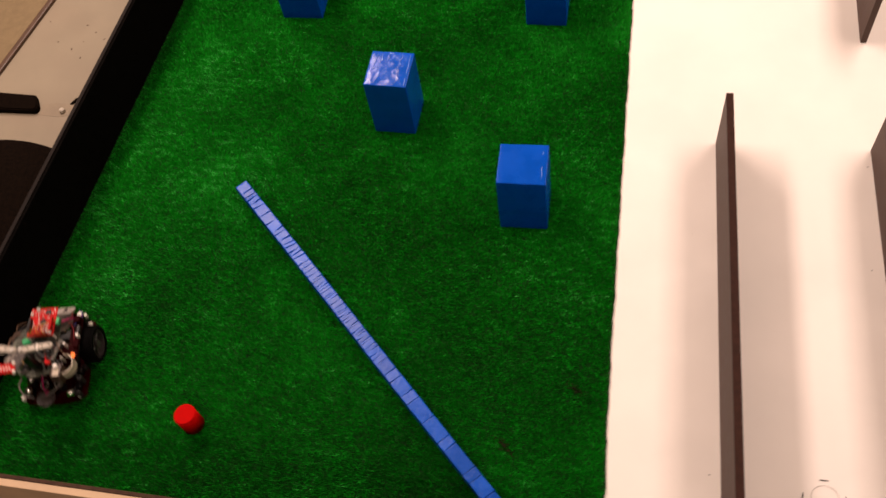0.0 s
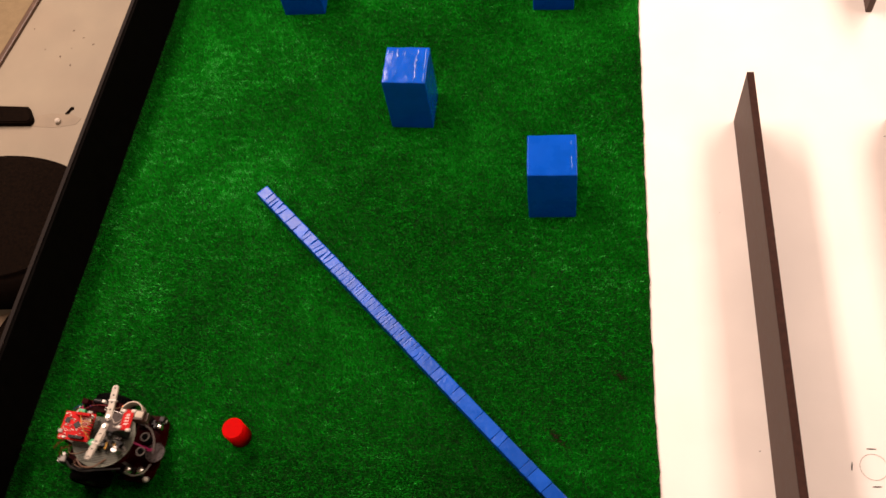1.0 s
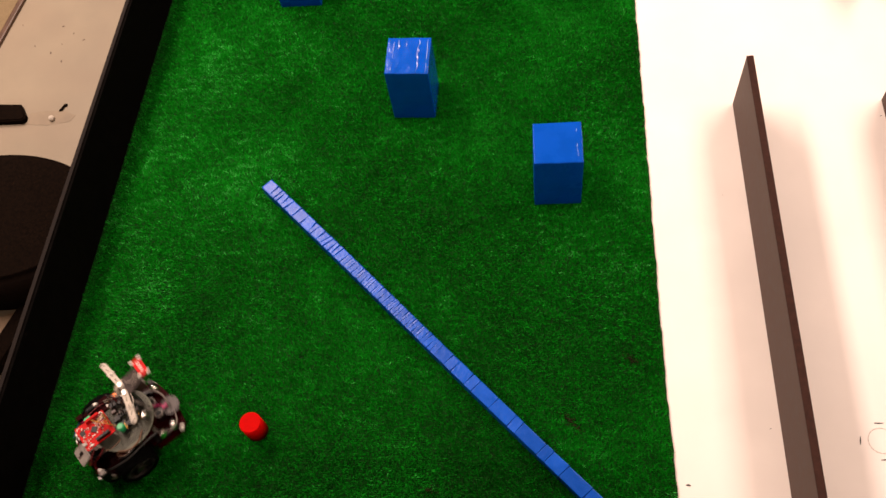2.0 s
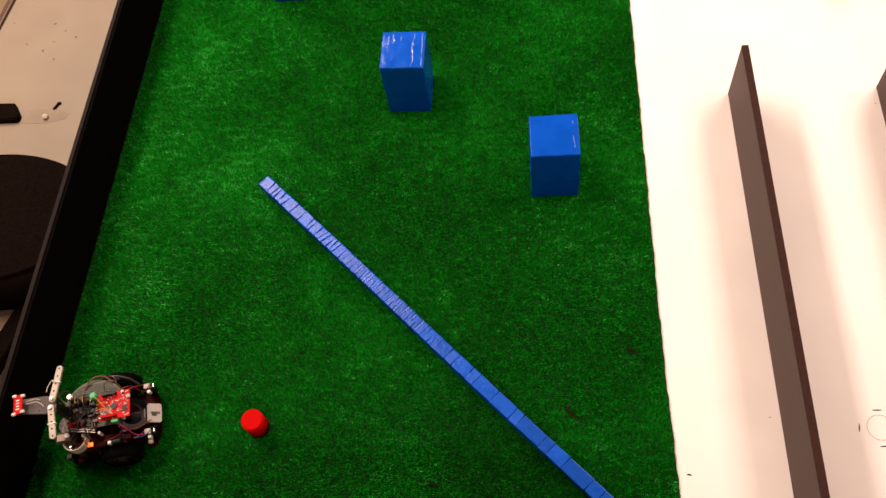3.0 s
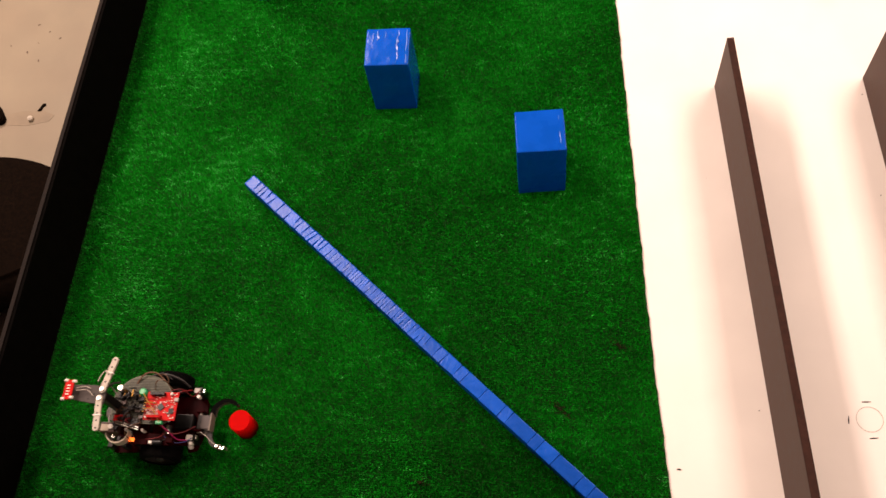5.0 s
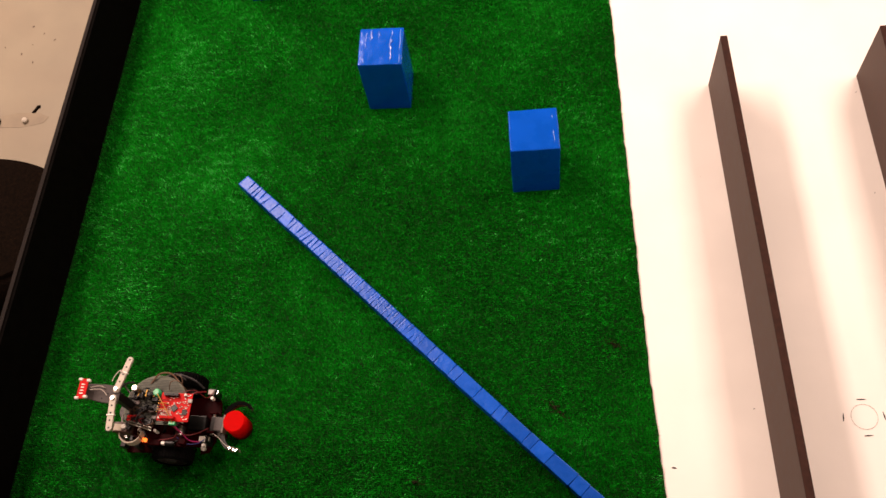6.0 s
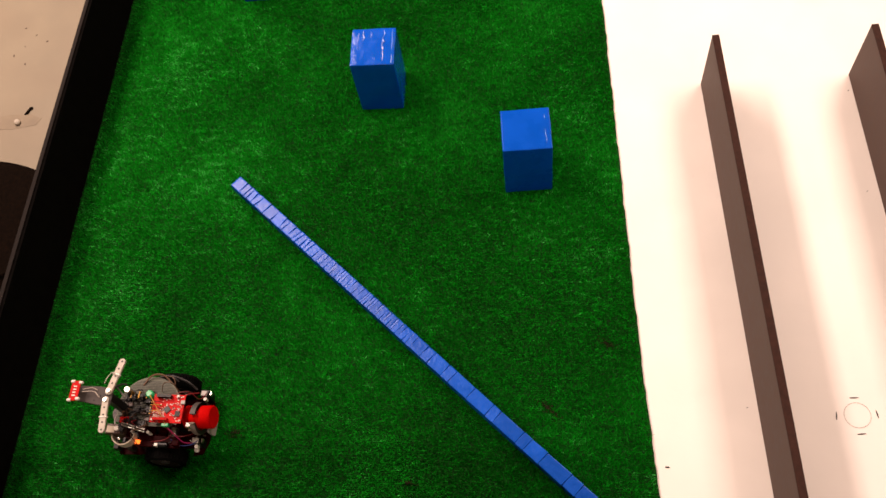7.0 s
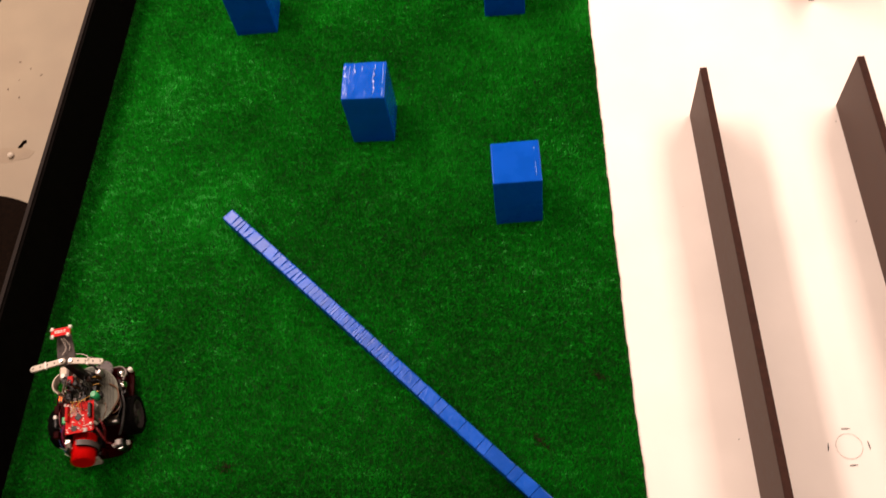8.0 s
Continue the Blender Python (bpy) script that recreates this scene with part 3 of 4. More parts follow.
def base_outline():
    """A long plate with a bay for each wheel."""
    half = [(0.064, 0.030), (0.056, 0.052), (0.041, 0.056), (0.039, 0.044), (-0.039, 0.044), (-0.041, 0.058), (-0.092, 0.060), (-0.102, 0.048), (-0.106, 0.020)]
    return half + [(x, -y) for x, y in half[::-1]]


part("base_plate", outline_plate(B(), base_outline(), 0.013, 0.017), M["acrylic"], robot, "dark red acrylic base plate")
part("upper_plate", outline_plate(B(), slab_outline(-0.070, -0.014, 0.042, 0.012), 0.066, 0.070), M["acrylic"], robot, "dark red acrylic upper plate")
for x, y in ((-0.022, 0.034), (-0.022, -0.034), (-0.056, 0.036), (-0.056, -0.036)):
    part("standoff", rod(B(), (x, y, 0.017), (x, y, 0.066), 0.003, 8), M["metal"], robot)
for x, y, z in ((0.047, -0.047, 0.019), (-0.095, -0.050, 0.019), (-0.093, 0.055, 0.019), (0.046, 0.050, 0.019)):
    bm = B()
    ball(bm, (x, y, z + 0.005), 0.0050)
    rod(bm, (x, y, 0.017), (x, y, z + 0.004), 0.0034, 8)
    part("corner_cap", bm, M["whitep"], robot, "white nylon corner cap", None, True)


def wheel(side):
    bm = B()
    n = 40
    prof = [(0.026, -0.013), (0.031, -0.013), (0.0335, -0.010), (0.034, -0.005), (0.034, 0.005), (0.0335, 0.010), (0.031, 0.013), (0.026, 0.013)]
    rows = [[bm.verts.new((r * math.cos(2 * math.pi * k / n), w, r * math.sin(2 * math.pi * k / n))) for r, w in prof] for k in range(n)]
    for k in range(n):
        a, b = rows[k], rows[(k + 1) % n]
        for i in range(len(prof)):
            j = (i + 1) % len(prof)
            bm.faces.new((a[i], b[i], b[j], a[j]))
    for k in range(n):
        a = 2 * math.pi * k / n
        box(bm, 0.0335, 0.0352, -0.010, 0.010, -0.0008, 0.0008, m=Matrix.Rotation(a, 4, "Y"))
    w = part("wheel", bm, M["rubber"], robot, "black rubber tyre on a grey spoked rim", pose(0, side * WHEEL_Y, WHEEL_R))
    bm = B()
    rod(bm, (0, -0.009, 0), (0, 0.0115 if side > 0 else 0.009, 0), 0.007, 20)
    if side < 0:
        rod(bm, (0, -0.0115, 0), (0, 0, 0), 0.007, 20)
    for k in range(6):
        box(bm, 0.004, 0.0262, -0.006, 0.006, -0.0025, 0.0025, 0.0006, 1, Matrix.Rotation(k * math.pi / 3, 4, "Y"))
    nr = 32
    for k in range(nr):
        box(bm, 0.0235, 0.0262, -0.011, 0.011, -0.0027, 0.0027, m=Matrix.Rotation(2 * math.pi * k / nr, 4, "Y"))
    part("rim", bm, M["rim"], w, "grey plastic spoked rim")
    return w


wheel_left, wheel_right = wheel(1), wheel(-1)
for s in (1, -1):
    bm = B()
    rod(bm, (0, s * 0.012, WHEEL_R - 0.008), (0, s * 0.042, WHEEL_R - 0.008), 0.0085, 20, None, 0.001)
    part("motor", bm, M["metal"], robot, "steel gear motor", None, True)
part("battery_pack", box(B(), -0.062, -0.016, -0.030, 0.030, 0.0465, 0.064, 0.003), M["chip"], robot, "black battery holder")
bm = B()
ball(bm, (-0.072, 0, 0.0075), 0.0075)
rod(bm, (-0.072, 0, 0.008), (-0.072, 0, 0.0135), 0.0085, 16)
part("caster", bm, M["metal"], robot, "steel ball caster", None, True)

# perfboard deck with its components
deck = part("perfboard", outline_plate(B(), [(x, max(y + 0.005, -0.026)) for x, y in disc_outline(0.055, 0.03, -0.082, 56, -0.027)], 0.086, 0.0878), M["proto"], robot, "round grey-green perfboard")
rng = random.Random(21)
for k in range(28):
    y = -0.024 + k * 0.0028
    half = math.sqrt(max(0.053 ** 2 - (y - 0.005) ** 2, 0))
    if half > 0.008:
        part("copper_row", box(B(), max(-0.027 - half, -0.080), min(-0.027 + half, 0.028), y - 0.0005, y + 0.0005, 0.0879, 0.0883), M["grey"], deck)
for k in range(26):
    x, y = rng.uniform(-0.066, -0.020), rng.uniform(-0.040, 0.030)
    lx, ly, hz = rng.uniform(0.002, 0.006), rng.uniform(0.0015, 0.006), rng.uniform(0.004, 0.012)
    part("component", box(B(), x - lx, x + lx, y - ly, y + ly, 0.0886, 0.0886 + hz, 0.0006, 1), M["chip"] if k % 5 else M["brown"], deck)
for k in range(6):
    x, y = -0.064 + k * 0.007, 0.020 + 0.004 * (k % 2)
    part("pin_header", box(B(), x - 0.001, x + 0.001, y - 0.006, y + 0.006, 0.0886, 0.100), M["gold"] if k % 2 else M["chip"], deck)
rng = random.Random(5)
for k in range(14):
    a = Vector((rng.uniform(-0.066, -0.030), rng.uniform(-0.042, 0.026), 0.090))
    b = a + Vector((rng.uniform(-0.012, 0.016), rng.uniform(-0.016, 0.016), 0))
    top = (a + b) / 2 + Vector((rng.uniform(-0.004, 0.004), rng.uniform(-0.004, 0.004), rng.uniform(0.010, 0.024)))
    part("jumper_wire", bent_tube(B(), [a, (a + top) / 2 + Vector((0, 0, 0.004)), top, (b + top) / 2 + Vector((0, 0, 0.004)), b], 0.0008, 4), M[("w_black", "w_black", "w_brown", "w_black", "w_red")[k % 5]], deck)
bm = B()
rod(bm, (-0.063, 0.030, 0.0878), (-0.063, 0.030, 0.108), 0.0055, 18, None, 0.001)
part("capacitor", bm, M["metal"], deck, "shiny capacitor can", None, True)
for x, y in ((-0.050, -0.012), (-0.041, -0.018), (-0.055, -0.022)):
    bm = B()
    rod(bm, (x, y, 0.0886), (x, y, 0.104), 0.0042, 14, None, 0.0008)
    part("capacitor", bm, M["chip"], deck, "black capacitor can", None, True)
for x in (-0.048, -0.020):
    for y in (0.036, -0.036):
        part("spacer", rod(B(), (x, y, 0.070), (x, y, 0.086), 0.0026, 8), M["whitep"], robot)

# red controller board
LPX, LPZ = 0.0165, 0.107
board = part("controller_board", box(B(), LPX - 0.0285, LPX + 0.0265, -0.0245, 0.0245, LPZ - 0.0016, LPZ, 0.0004, 1), M["pcb_red"], robot, "red controller circuit board")
for x, y in ((-0.008, 0.022), (-0.008, -0.020), (0.026, 0.022), (0.026, -0.020)):
    part("board_post", rod(B(), (x, y, 0.0878), (x, y, LPZ - 0.0016), 0.0022, 8), M["whitep"], robot)
for s in (1, -1):
    bm = B()
    for k in range(10):
        x = LPX - 0.020 + k * 0.00254
        box(bm, x - 0.001, x + 0.001, s * 0.0198 - 0.0022, s * 0.0198 + 0.0022, LPZ, LPZ + 0.0085)
    part("pin_socket", bm, M["chip"] if s > 0 else M["pcb_red"], board)
bm = B()
box(bm, -0.005, 0.005, -0.005, 0.005, 0, 0.0016, 0.0004, 1)
part("microchip", bm, M["chip"], board, "", pose(LPX - 0.001, -0.002, LPZ, 0, 0, 45))
part("microchip", box(B(), LPX + 0.014, LPX + 0.022, -0.013, -0.004, LPZ, LPZ + 0.0016), M["grey"], board)
part("usb_socket", box(B(), LPX + 0.0205, LPX + 0.0280, 0.008, 0.0145, LPZ, LPZ + 0.0030, 0.0006, 1), M["silver"], board, "steel usb socket")
part("push_button", box(B(), LPX + 0.013, LPX + 0.017, 0.0190, 0.0230, LPZ, LPZ + 0.0045, 0.0006, 1), M["whitep"], board)
part("push_button", box(B(), LPX - 0.025, LPX - 0.022, -0.022, -0.019, LPZ, LPZ + 0.004, 0.0006, 1), M["whitep"], board)
rng = random.Random(8)
for k in range(92):
    if k % 3 == 0:
        x, y = LPX + rng.uniform(-0.016, 0.010), rng.uniform(-0.019, 0.018)
    elif k % 3 == 1:
        x, y = LPX + rng.uniform(0.010, 0.024), rng.uniform(-0.022, 0.022)
    else:
        x, y = LPX + rng.uniform(-0.026, -0.014), rng.uniform(-0.022, -0.006)
    part("chip_resistor", box(B(), x - 0.0011, x + 0.0011, y - 0.0006, y + 0.0006, LPZ, LPZ + 0.0012), (M["whitep"], M["label"], M["chip"], M["silver"], M["whitep"])[k % 5], board)
for k in range(7):
    part("silk_mark", box(B(), LPX - 0.020 + k * 0.0022, LPX - 0.0192 + k * 0.0022, -0.016, -0.003 + 0.004 * (k % 2), LPZ, LPZ + 0.0004), M["w_white"], board)
for k in range(6):
    part("jumper_pin", rod(B(), (LPX - 0.0270, -0.012 + k * 0.0048, LPZ - 0.008), (LPX - 0.0270, -0.012 + k * 0.0048, LPZ + 0.009), 0.0009, 6), M["gold"], board)
for k in range(5):
    y = -0.014 + 0.0052 * k
    part("jumper_lead", bent_tube(B(), [(LPX - 0.027, y, LPZ), (LPX - 0.024, y + 0.001, LPZ + 0.010), (LPX - 0.016, y + 0.0015, LPZ + 0.011), (LPX - 0.010, y + 0.002, LPZ + 0.003)], 0.0007, 4), M["w_yellow"] if k % 2 else M["w_red"], board)
bm = B()
rod(bm, (-0.0215, 0.024, 0.0886), (-0.0215, 0.024, 0.110), 0.0062, 20, None, 0.0015)
part("green_knob", bm, M["green_led"], robot, "round green knob", None, True)
part("green_terminal", box(B(), 0.010, 0.022, -0.0305, -0.0246, 0.100, 0.1075, 0.001), M["green_led"], robot, "small green terminal")

# rear sensor mast
part("mast_post", box(B(), -0.072, -0.060, -0.007, 0.007, 0.070, 0.158, 0.002), M["chip"], robot, "black upright mast")


def holed_beam(length, width, thick):
    """A flat beam with rounded ends."""
    bm = B()
    r = width / 2
    pts = [(r * math.cos(a), r * math.sin(a)) for a in np.linspace(math.pi / 2, 3 * math.pi / 2, 9)]
    pts += [(length + r * math.cos(a), r * math.sin(a)) for a in np.linspace(-math.pi / 2, math.pi / 2, 9)]
    outline_plate(bm, pts, 0, thick, 0.0005)
    return bm


for (x0, y0, z0), (x1, y1, z1) in (((-0.0655, 0.008, 0.165), (-0.054, 0.060, 0.164)), ((-0.067, -0.006, 0.166), (-0.062, -0.056, 0.166))):
    d = Vector((x1 - x0, y1 - y0, z1 - z0))
    beam = part("sensor_beam", holed_beam(d.length, 0.0105, 0.004), M["cream"], robot, "cream plastic beam with holes", pose(x0, y0, z0 - 0.004, 0, 0, math.degrees(math.atan2(d.y, d.x))))
    for k in range(5):
        part("bore", rod(B(), (d.length * (0.02 + 0.245 * k), 0, 0.0036), (d.length * (0.02 + 0.245 * k), 0, 0.0043), 0.0016, 12), M["chip"], beam)
    part("screw", rod(B(), (0.001, 0, 0.004), (0.001, 0, 0.007), 0.0032, 10), M["metal"], beam)
    part("cable_tie", box(B(), d.length * 0.55, d.length * 0.6, -0.0068, 0.0068, -0.001, 0.0052, 0.0006, 1), M["whitep"], beam)
arm_plate = part("sensor_bracket", outline_plate(B(), [(-0.060, -0.015), (-0.060, 0.015), (-0.080, 0.0155), (-0.112, 0.0125), (-0.112, -0.0125), (-0.080, -0.0155)], 0, 0.003, 0.0006), M["bracket"], robot, "dark grey sensor bracket with holes", pose(-0.004, 0, 0.138, 0, 18, 0))
for x, y in ((-0.068, 0.008), (-0.068, -0.008), (-0.078, 0.0), (-0.086, 0.009), (-0.086, -0.009)):
    part("bore", rod(B(), (x, y, 0.0028), (x, y, 0.0034), 0.0013, 10), M["chip"], arm_plate)
ir = part("sensor_board", box(B(), -0.0080, 0.0080, -0.0165, 0.0165, -0.001, 0.001, 0.0003, 1), M["pcb_red"], robot, "small red sensor board", pose(-0.111, 0, 0.187, 0, -8, 0))
for x, y in ((-0.0065, 0.0155), (-0.0065, -0.0155), (0.0085, 0.0135), (0.0085, -0.0135)):
    bm = B()
    rod(bm, (x - 0.0035, y, 0.0005), (x + 0.0035, y, 0.0005), 0.0026, 10, None, 0.0006)
    part("nylon_spacer", bm, M["whitep"], ir, "", None, True)
for k in range(4):
    part("chip_resistor", box(B(), -0.003, 0.003, -0.009 + k * 0.005, -0.0072 + k * 0.005, 0.001, 0.0018), M["whitep"], ir)

# servo, gears and sensors round the rear
bm = B()
box(bm, -0.090, -0.064, -0.044, -0.027, 0.070, 0.096, 0.0015)
box(bm, -0.094, -0.060, -0.043, -0.028, 0.086, 0.0885, 0.0006, 1)
servo = part("rear_servo", bm, M["brown"], robot, "brown servo case with a pale label")
part("servo_label", box(B(), -0.088, -0.074, -0.042, -0.031, 0.0961, 0.0965), M["label"], servo, "pale label")
part("servo_horn", rod(B(), (-0.070, -0.0355, 0.096), (-0.070, -0.0355, 0.101), 0.004, 12), M["whitep"], servo)
bm = B()
for k in range(14):
    a = math.radians(185 + k * 13)
    box(bm, 0.0185, 0.0205, -0.0027, 0.0027, 0.070, 0.088, m=Matrix.Translation((-0.062, -0.040, 0)) @ Matrix.Rotation(a, 4, "Z"))
part("white_band", bm, M["label"], robot, "white curved band")
part("red_block", box(B(), -0.066, -0.052, -0.026, -0.016, 0.096, 0.103, 0.001), M["pcb_red"], robot, "red plastic block")
part("steel_rod", rod(B(), (-0.062, -0.026, 0.102), (-0.020, -0.036, 0.100), 0.0012, 8), M["metal"], robot)
part("steel_rod", rod(B(), (-0.062, -0.030, 0.102), (-0.020, -0.040, 0.100), 0.0012, 8), M["metal"], robot)
for (x, y), s in (((-0.060, 0.044), 1), ((-0.083, 0.043), 1), ((-0.092, -0.036), 1)):
    bm = B()
    rod(bm, (x, y - 0.006, 0.030), (x - 0.002, y + 0.006, 0.034), 0.0066, 20, None, 0.001)
    rod(bm, (x, y, 0.016), (x, y, 0.028), 0.003, 8)
    part("sensor_can", bm, M["chrome"], robot, "shiny metal sensor can", None, True)
bm = B()
rod(bm, (-0.099, 0.009, 0.030), (-0.099, 0.009, 0.033), 0.0170, 30, None, 0.0006)
rod(bm, (-0.099, 0.009, 0.016), (-0.099, 0.009, 0.031), 0.004, 12)
disc = part("encoder_disc", bm, M["bracket"], robot, "dark grey disc with holes")
for k in range(10):
    a = 2 * math.pi * k / 10
    part("bore", rod(B(), (-0.099 + 0.0135 * math.cos(a), 0.009 + 0.0135 * math.sin(a), 0.0328), (-0.099 + 0.0135 * math.cos(a), 0.009 + 0.0135 * math.sin(a), 0.0334), 0.0016, 8), M["chip"], disc)
for y in (0.012, -0.014):
    bm = B()
    rod(bm, (-0.076, y, 0.017), (-0.076, y, 0.040), 0.0066, 18, None, 0.0006)
    eye = part("sensor_eye", bm, M["chip"], robot, "black sensor eye with a grey rim")
    part("eye_rim", bent_tube(B(), [(-0.076 + 0.007 * math.cos(k), y + 0.007 * math.sin(k), 0.040) for k in np.linspace(0, 6.28, 13)], 0.0012), M["silver"], eye)
part("magenta_plug", box(B(), -0.098, -0.086, 0.004, 0.009, 0.034, 0.039, 0.001), M["w_magenta"], robot, "small magenta plug")
for k in range(7):
    x, y = -0.040 - 0.009 * k, -0.050 + 0.006 * (k % 3)
    part("rear_module", box(B(), x - 0.005, x + 0.004, y - 0.005, y + 0.004, 0.0172, 0.028 + 0.004 * (k % 4), 0.0008, 1), M["chip"] if k % 3 else M["grey"], robot)
    part("rear_module", box(B(), x - 0.005, x + 0.004, 0.040 - 0.003 * (k % 2), 0.050, 0.0172, 0.026 + 0.005 * (k % 3), 0.0008, 1), M["chip"] if k % 2 else M["acrylic"], robot)

# front sensors
for y in (0.046, -0.037):
    bm = B()
    box(bm, 0.046, 0.060, y - 0.006, y + 0.006, 0.017, 0.050, 0.001)
    fs = part("front_sensor", bm, M["chip"], robot, "black front sensor with bright clips")
    part("clip", box(B(), 0.047, 0.0575, y - 0.0055, y + 0.0035, 0.050, 0.0545, 0.0008, 1), M["whitep"] if y < 0 else M["silver"], fs)
    part("clip", rod(B(), (0.0545, y - 0.010, 0.040), (0.0545, y - 0.010, 0.050), 0.0032, 12, None, 0.0006), M["whitep"], fs)
    part("clip", box(B(), 0.0605, 0.0635, y - 0.003, y + 0.005, 0.040, 0.048, 0.0008, 1), M["metal"], fs)
part("front_servo", box(B(), 0.014, 0.046, -0.018, 0.008, 0.0172, 0.034, 0.002), M["chip"], robot, "black gripper servo")
for y in (-0.022, 0.012):
    part("arm_bearing", box(B(), 0.052, 0.066, y - 0.002, y + 0.002, 0.017, 0.041, 0.0012), M["acrylic"], robot, "dark red arm bearing")

# wires
WIRES = (("w_yellow", ((-0.018, 0.020, 0.112), (-0.006, 0.008, 0.122), (0.008, -0.012, 0.116), (0.017, -0.027, 0.108)), 0.0009),
         ("w_red", ((0.014, -0.030, 0.098), (0.032, -0.040, 0.084), (0.048, -0.034, 0.072), (0.062, -0.020, 0.058)), 0.0011),
         ("w_red", ((0.020, 0.030, 0.096), (0.038, 0.036, 0.088), (0.052, 0.030, 0.068), (0.058, 0.044, 0.056)), 0.0011),
         ("w_blue", ((0.018, -0.044, 0.078), (0.034, -0.052, 0.070), (0.050, -0.048, 0.062), (0.060, -0.040, 0.060)), 0.0011),
         ("w_black", ((-0.060, 0.036, 0.118), (-0.066, 0.030, 0.130), (-0.066, 0.016, 0.150), (-0.062, 0.014, 0.160)), 0.0026),
         ("w_white", ((-0.056, 0.034, 0.167), (-0.064, 0.040, 0.168), (-0.071, 0.031, 0.168), (-0.073, 0.020, 0.170)), 0.0009),
         ("w_white", ((-0.082, 0.008, 0.170), (-0.090, 0.010, 0.174), (-0.100, 0.004, 0.184)), 0.0008),
         ("w_white", ((-0.076, -0.004, 0.170), (-0.086, 0.004, 0.174), (-0.100, 0.000, 0.184)), 0.0009),
         ("w_brown", ((-0.008, 0.034, 0.090), (-0.002, 0.044, 0.104), (0.012, 0.046, 0.106), (0.020, 0.038, 0.098), (0.024, 0.034, 0.092)), 0.0011),
         ("w_brown", ((-0.012, 0.052, 0.074), (-0.006, 0.062, 0.084), (0.006, 0.060, 0.088), (0.010, 0.050, 0.084), (0.002, 0.044, 0.078)), 0.0012),
         ("w_black", ((-0.018, 0.048, 0.074), (-0.016, 0.060, 0.084), (0.000, 0.064, 0.086), (0.014, 0.056, 0.080)), 0.0014),
         ("w_black", ((-0.050, -0.050, 0.050), (-0.020, -0.058, 0.072), (0.010, -0.052, 0.076), (0.030, -0.042, 0.070)), 0.0014),
         ("w_red", ((-0.046, -0.048, 0.056), (-0.016, -0.050, 0.076), (0.012, -0.046, 0.082), (0.026, -0.034, 0.088)), 0.0010),
         ("w_black", ((-0.030, 0.010, 0.098), (-0.040, 0.000, 0.116), (-0.054, -0.006, 0.112), (-0.060, -0.014, 0.098)), 0.0013),
         ("w_black", ((-0.034, 0.016, 0.098), (-0.046, 0.012, 0.118), (-0.060, 0.010, 0.110), (-0.070, 0.004, 0.094)), 0.0013),
         ("w_black", ((-0.028, -0.002, 0.098), (-0.036, -0.010, 0.112), (-0.046, -0.022, 0.110), (-0.048, -0.034, 0.098)), 0.0013),
         ("w_brown", ((-0.020, -0.026, 0.094), (-0.030, -0.034, 0.104), (-0.044, -0.044, 0.096), (-0.040, -0.054, 0.074)), 0.0011))
WIRES += (("w_grey", ((-0.066, 0.020, 0.150), (-0.076, 0.034, 0.140), (-0.080, 0.030, 0.100), (-0.070, 0.020, 0.092)), 0.0020),
          ("w_grey", ((-0.078, -0.030, 0.060), (-0.092, -0.022, 0.056), (-0.100, -0.006, 0.050), (-0.098, 0.012, 0.038)), 0.0024),
          ("w_grey", ((-0.064, 0.052, 0.050), (-0.080, 0.056, 0.046), (-0.094, 0.046, 0.040), (-0.098, 0.030, 0.034)), 0.0020),
          ("w_magenta", ((-0.070, 0.004, 0.066), (-0.080, 0.006, 0.058), (-0.090, 0.007, 0.046)), 0.0020),
          ("w_black", ((-0.060, 0.050, 0.060), (-0.030, 0.060, 0.075), (-0.004, 0.066, 0.078), (0.024, 0.060, 0.070), (0.040, 0.050, 0.056)), 0.0030),
          ("w_brown", ((-0.044, 0.044, 0.088), (-0.030, 0.060, 0.094), (-0.010, 0.062, 0.094), (0.006, 0.050, 0.090)), 0.0022),
          ("w_red", ((0.034, 0.024, 0.099), (0.044, 0.030, 0.096), (0.056, 0.036, 0.084)), 0.0016),
          ("w_magenta", ((0.018, -0.030, 0.098), (0.028, -0.038, 0.088), (0.038, -0.046, 0.070), (0.050, -0.044, 0.056)), 0.0016))
for mat, pts, r in WIRES:
    part("wire", bent_tube(B(), pts, r * 0.7), M[mat], robot)
part("power_board", box(B(), -0.046, 0.034, -0.058, -0.038, 0.0705, 0.073, 0.0008, 1), M["acrylic"], robot, "dark red side board with lit lamp")
part("side_module", box(B(), 0.024, 0.036, -0.056, -0.047, 0.073, 0.084, 0.001), M["acrylic"], robot, "small dark red plug")
part("side_module", box(B(), -0.026, -0.010, -0.059, -0.050, 0.073, 0.079, 0.001), M["acrylic"], robot, "small dark red module")
part("side_coil", rod(B(), (0.000, -0.055, 0.078), (0.016, -0.055, 0.078), 0.005, 16, None, 0.001), M["chip"], robot)
part("lamp", box(B(), -0.044, -0.035, -0.054, -0.047, 0.073, 0.0752, 0.0010), M["orange_led"], robot, "small lit orange lamp")
part("steel_clip", box(B(), -0.006, 0.000, -0.058, -0.053, 0.073, 0.083, 0.001), M["whitep"], robot)

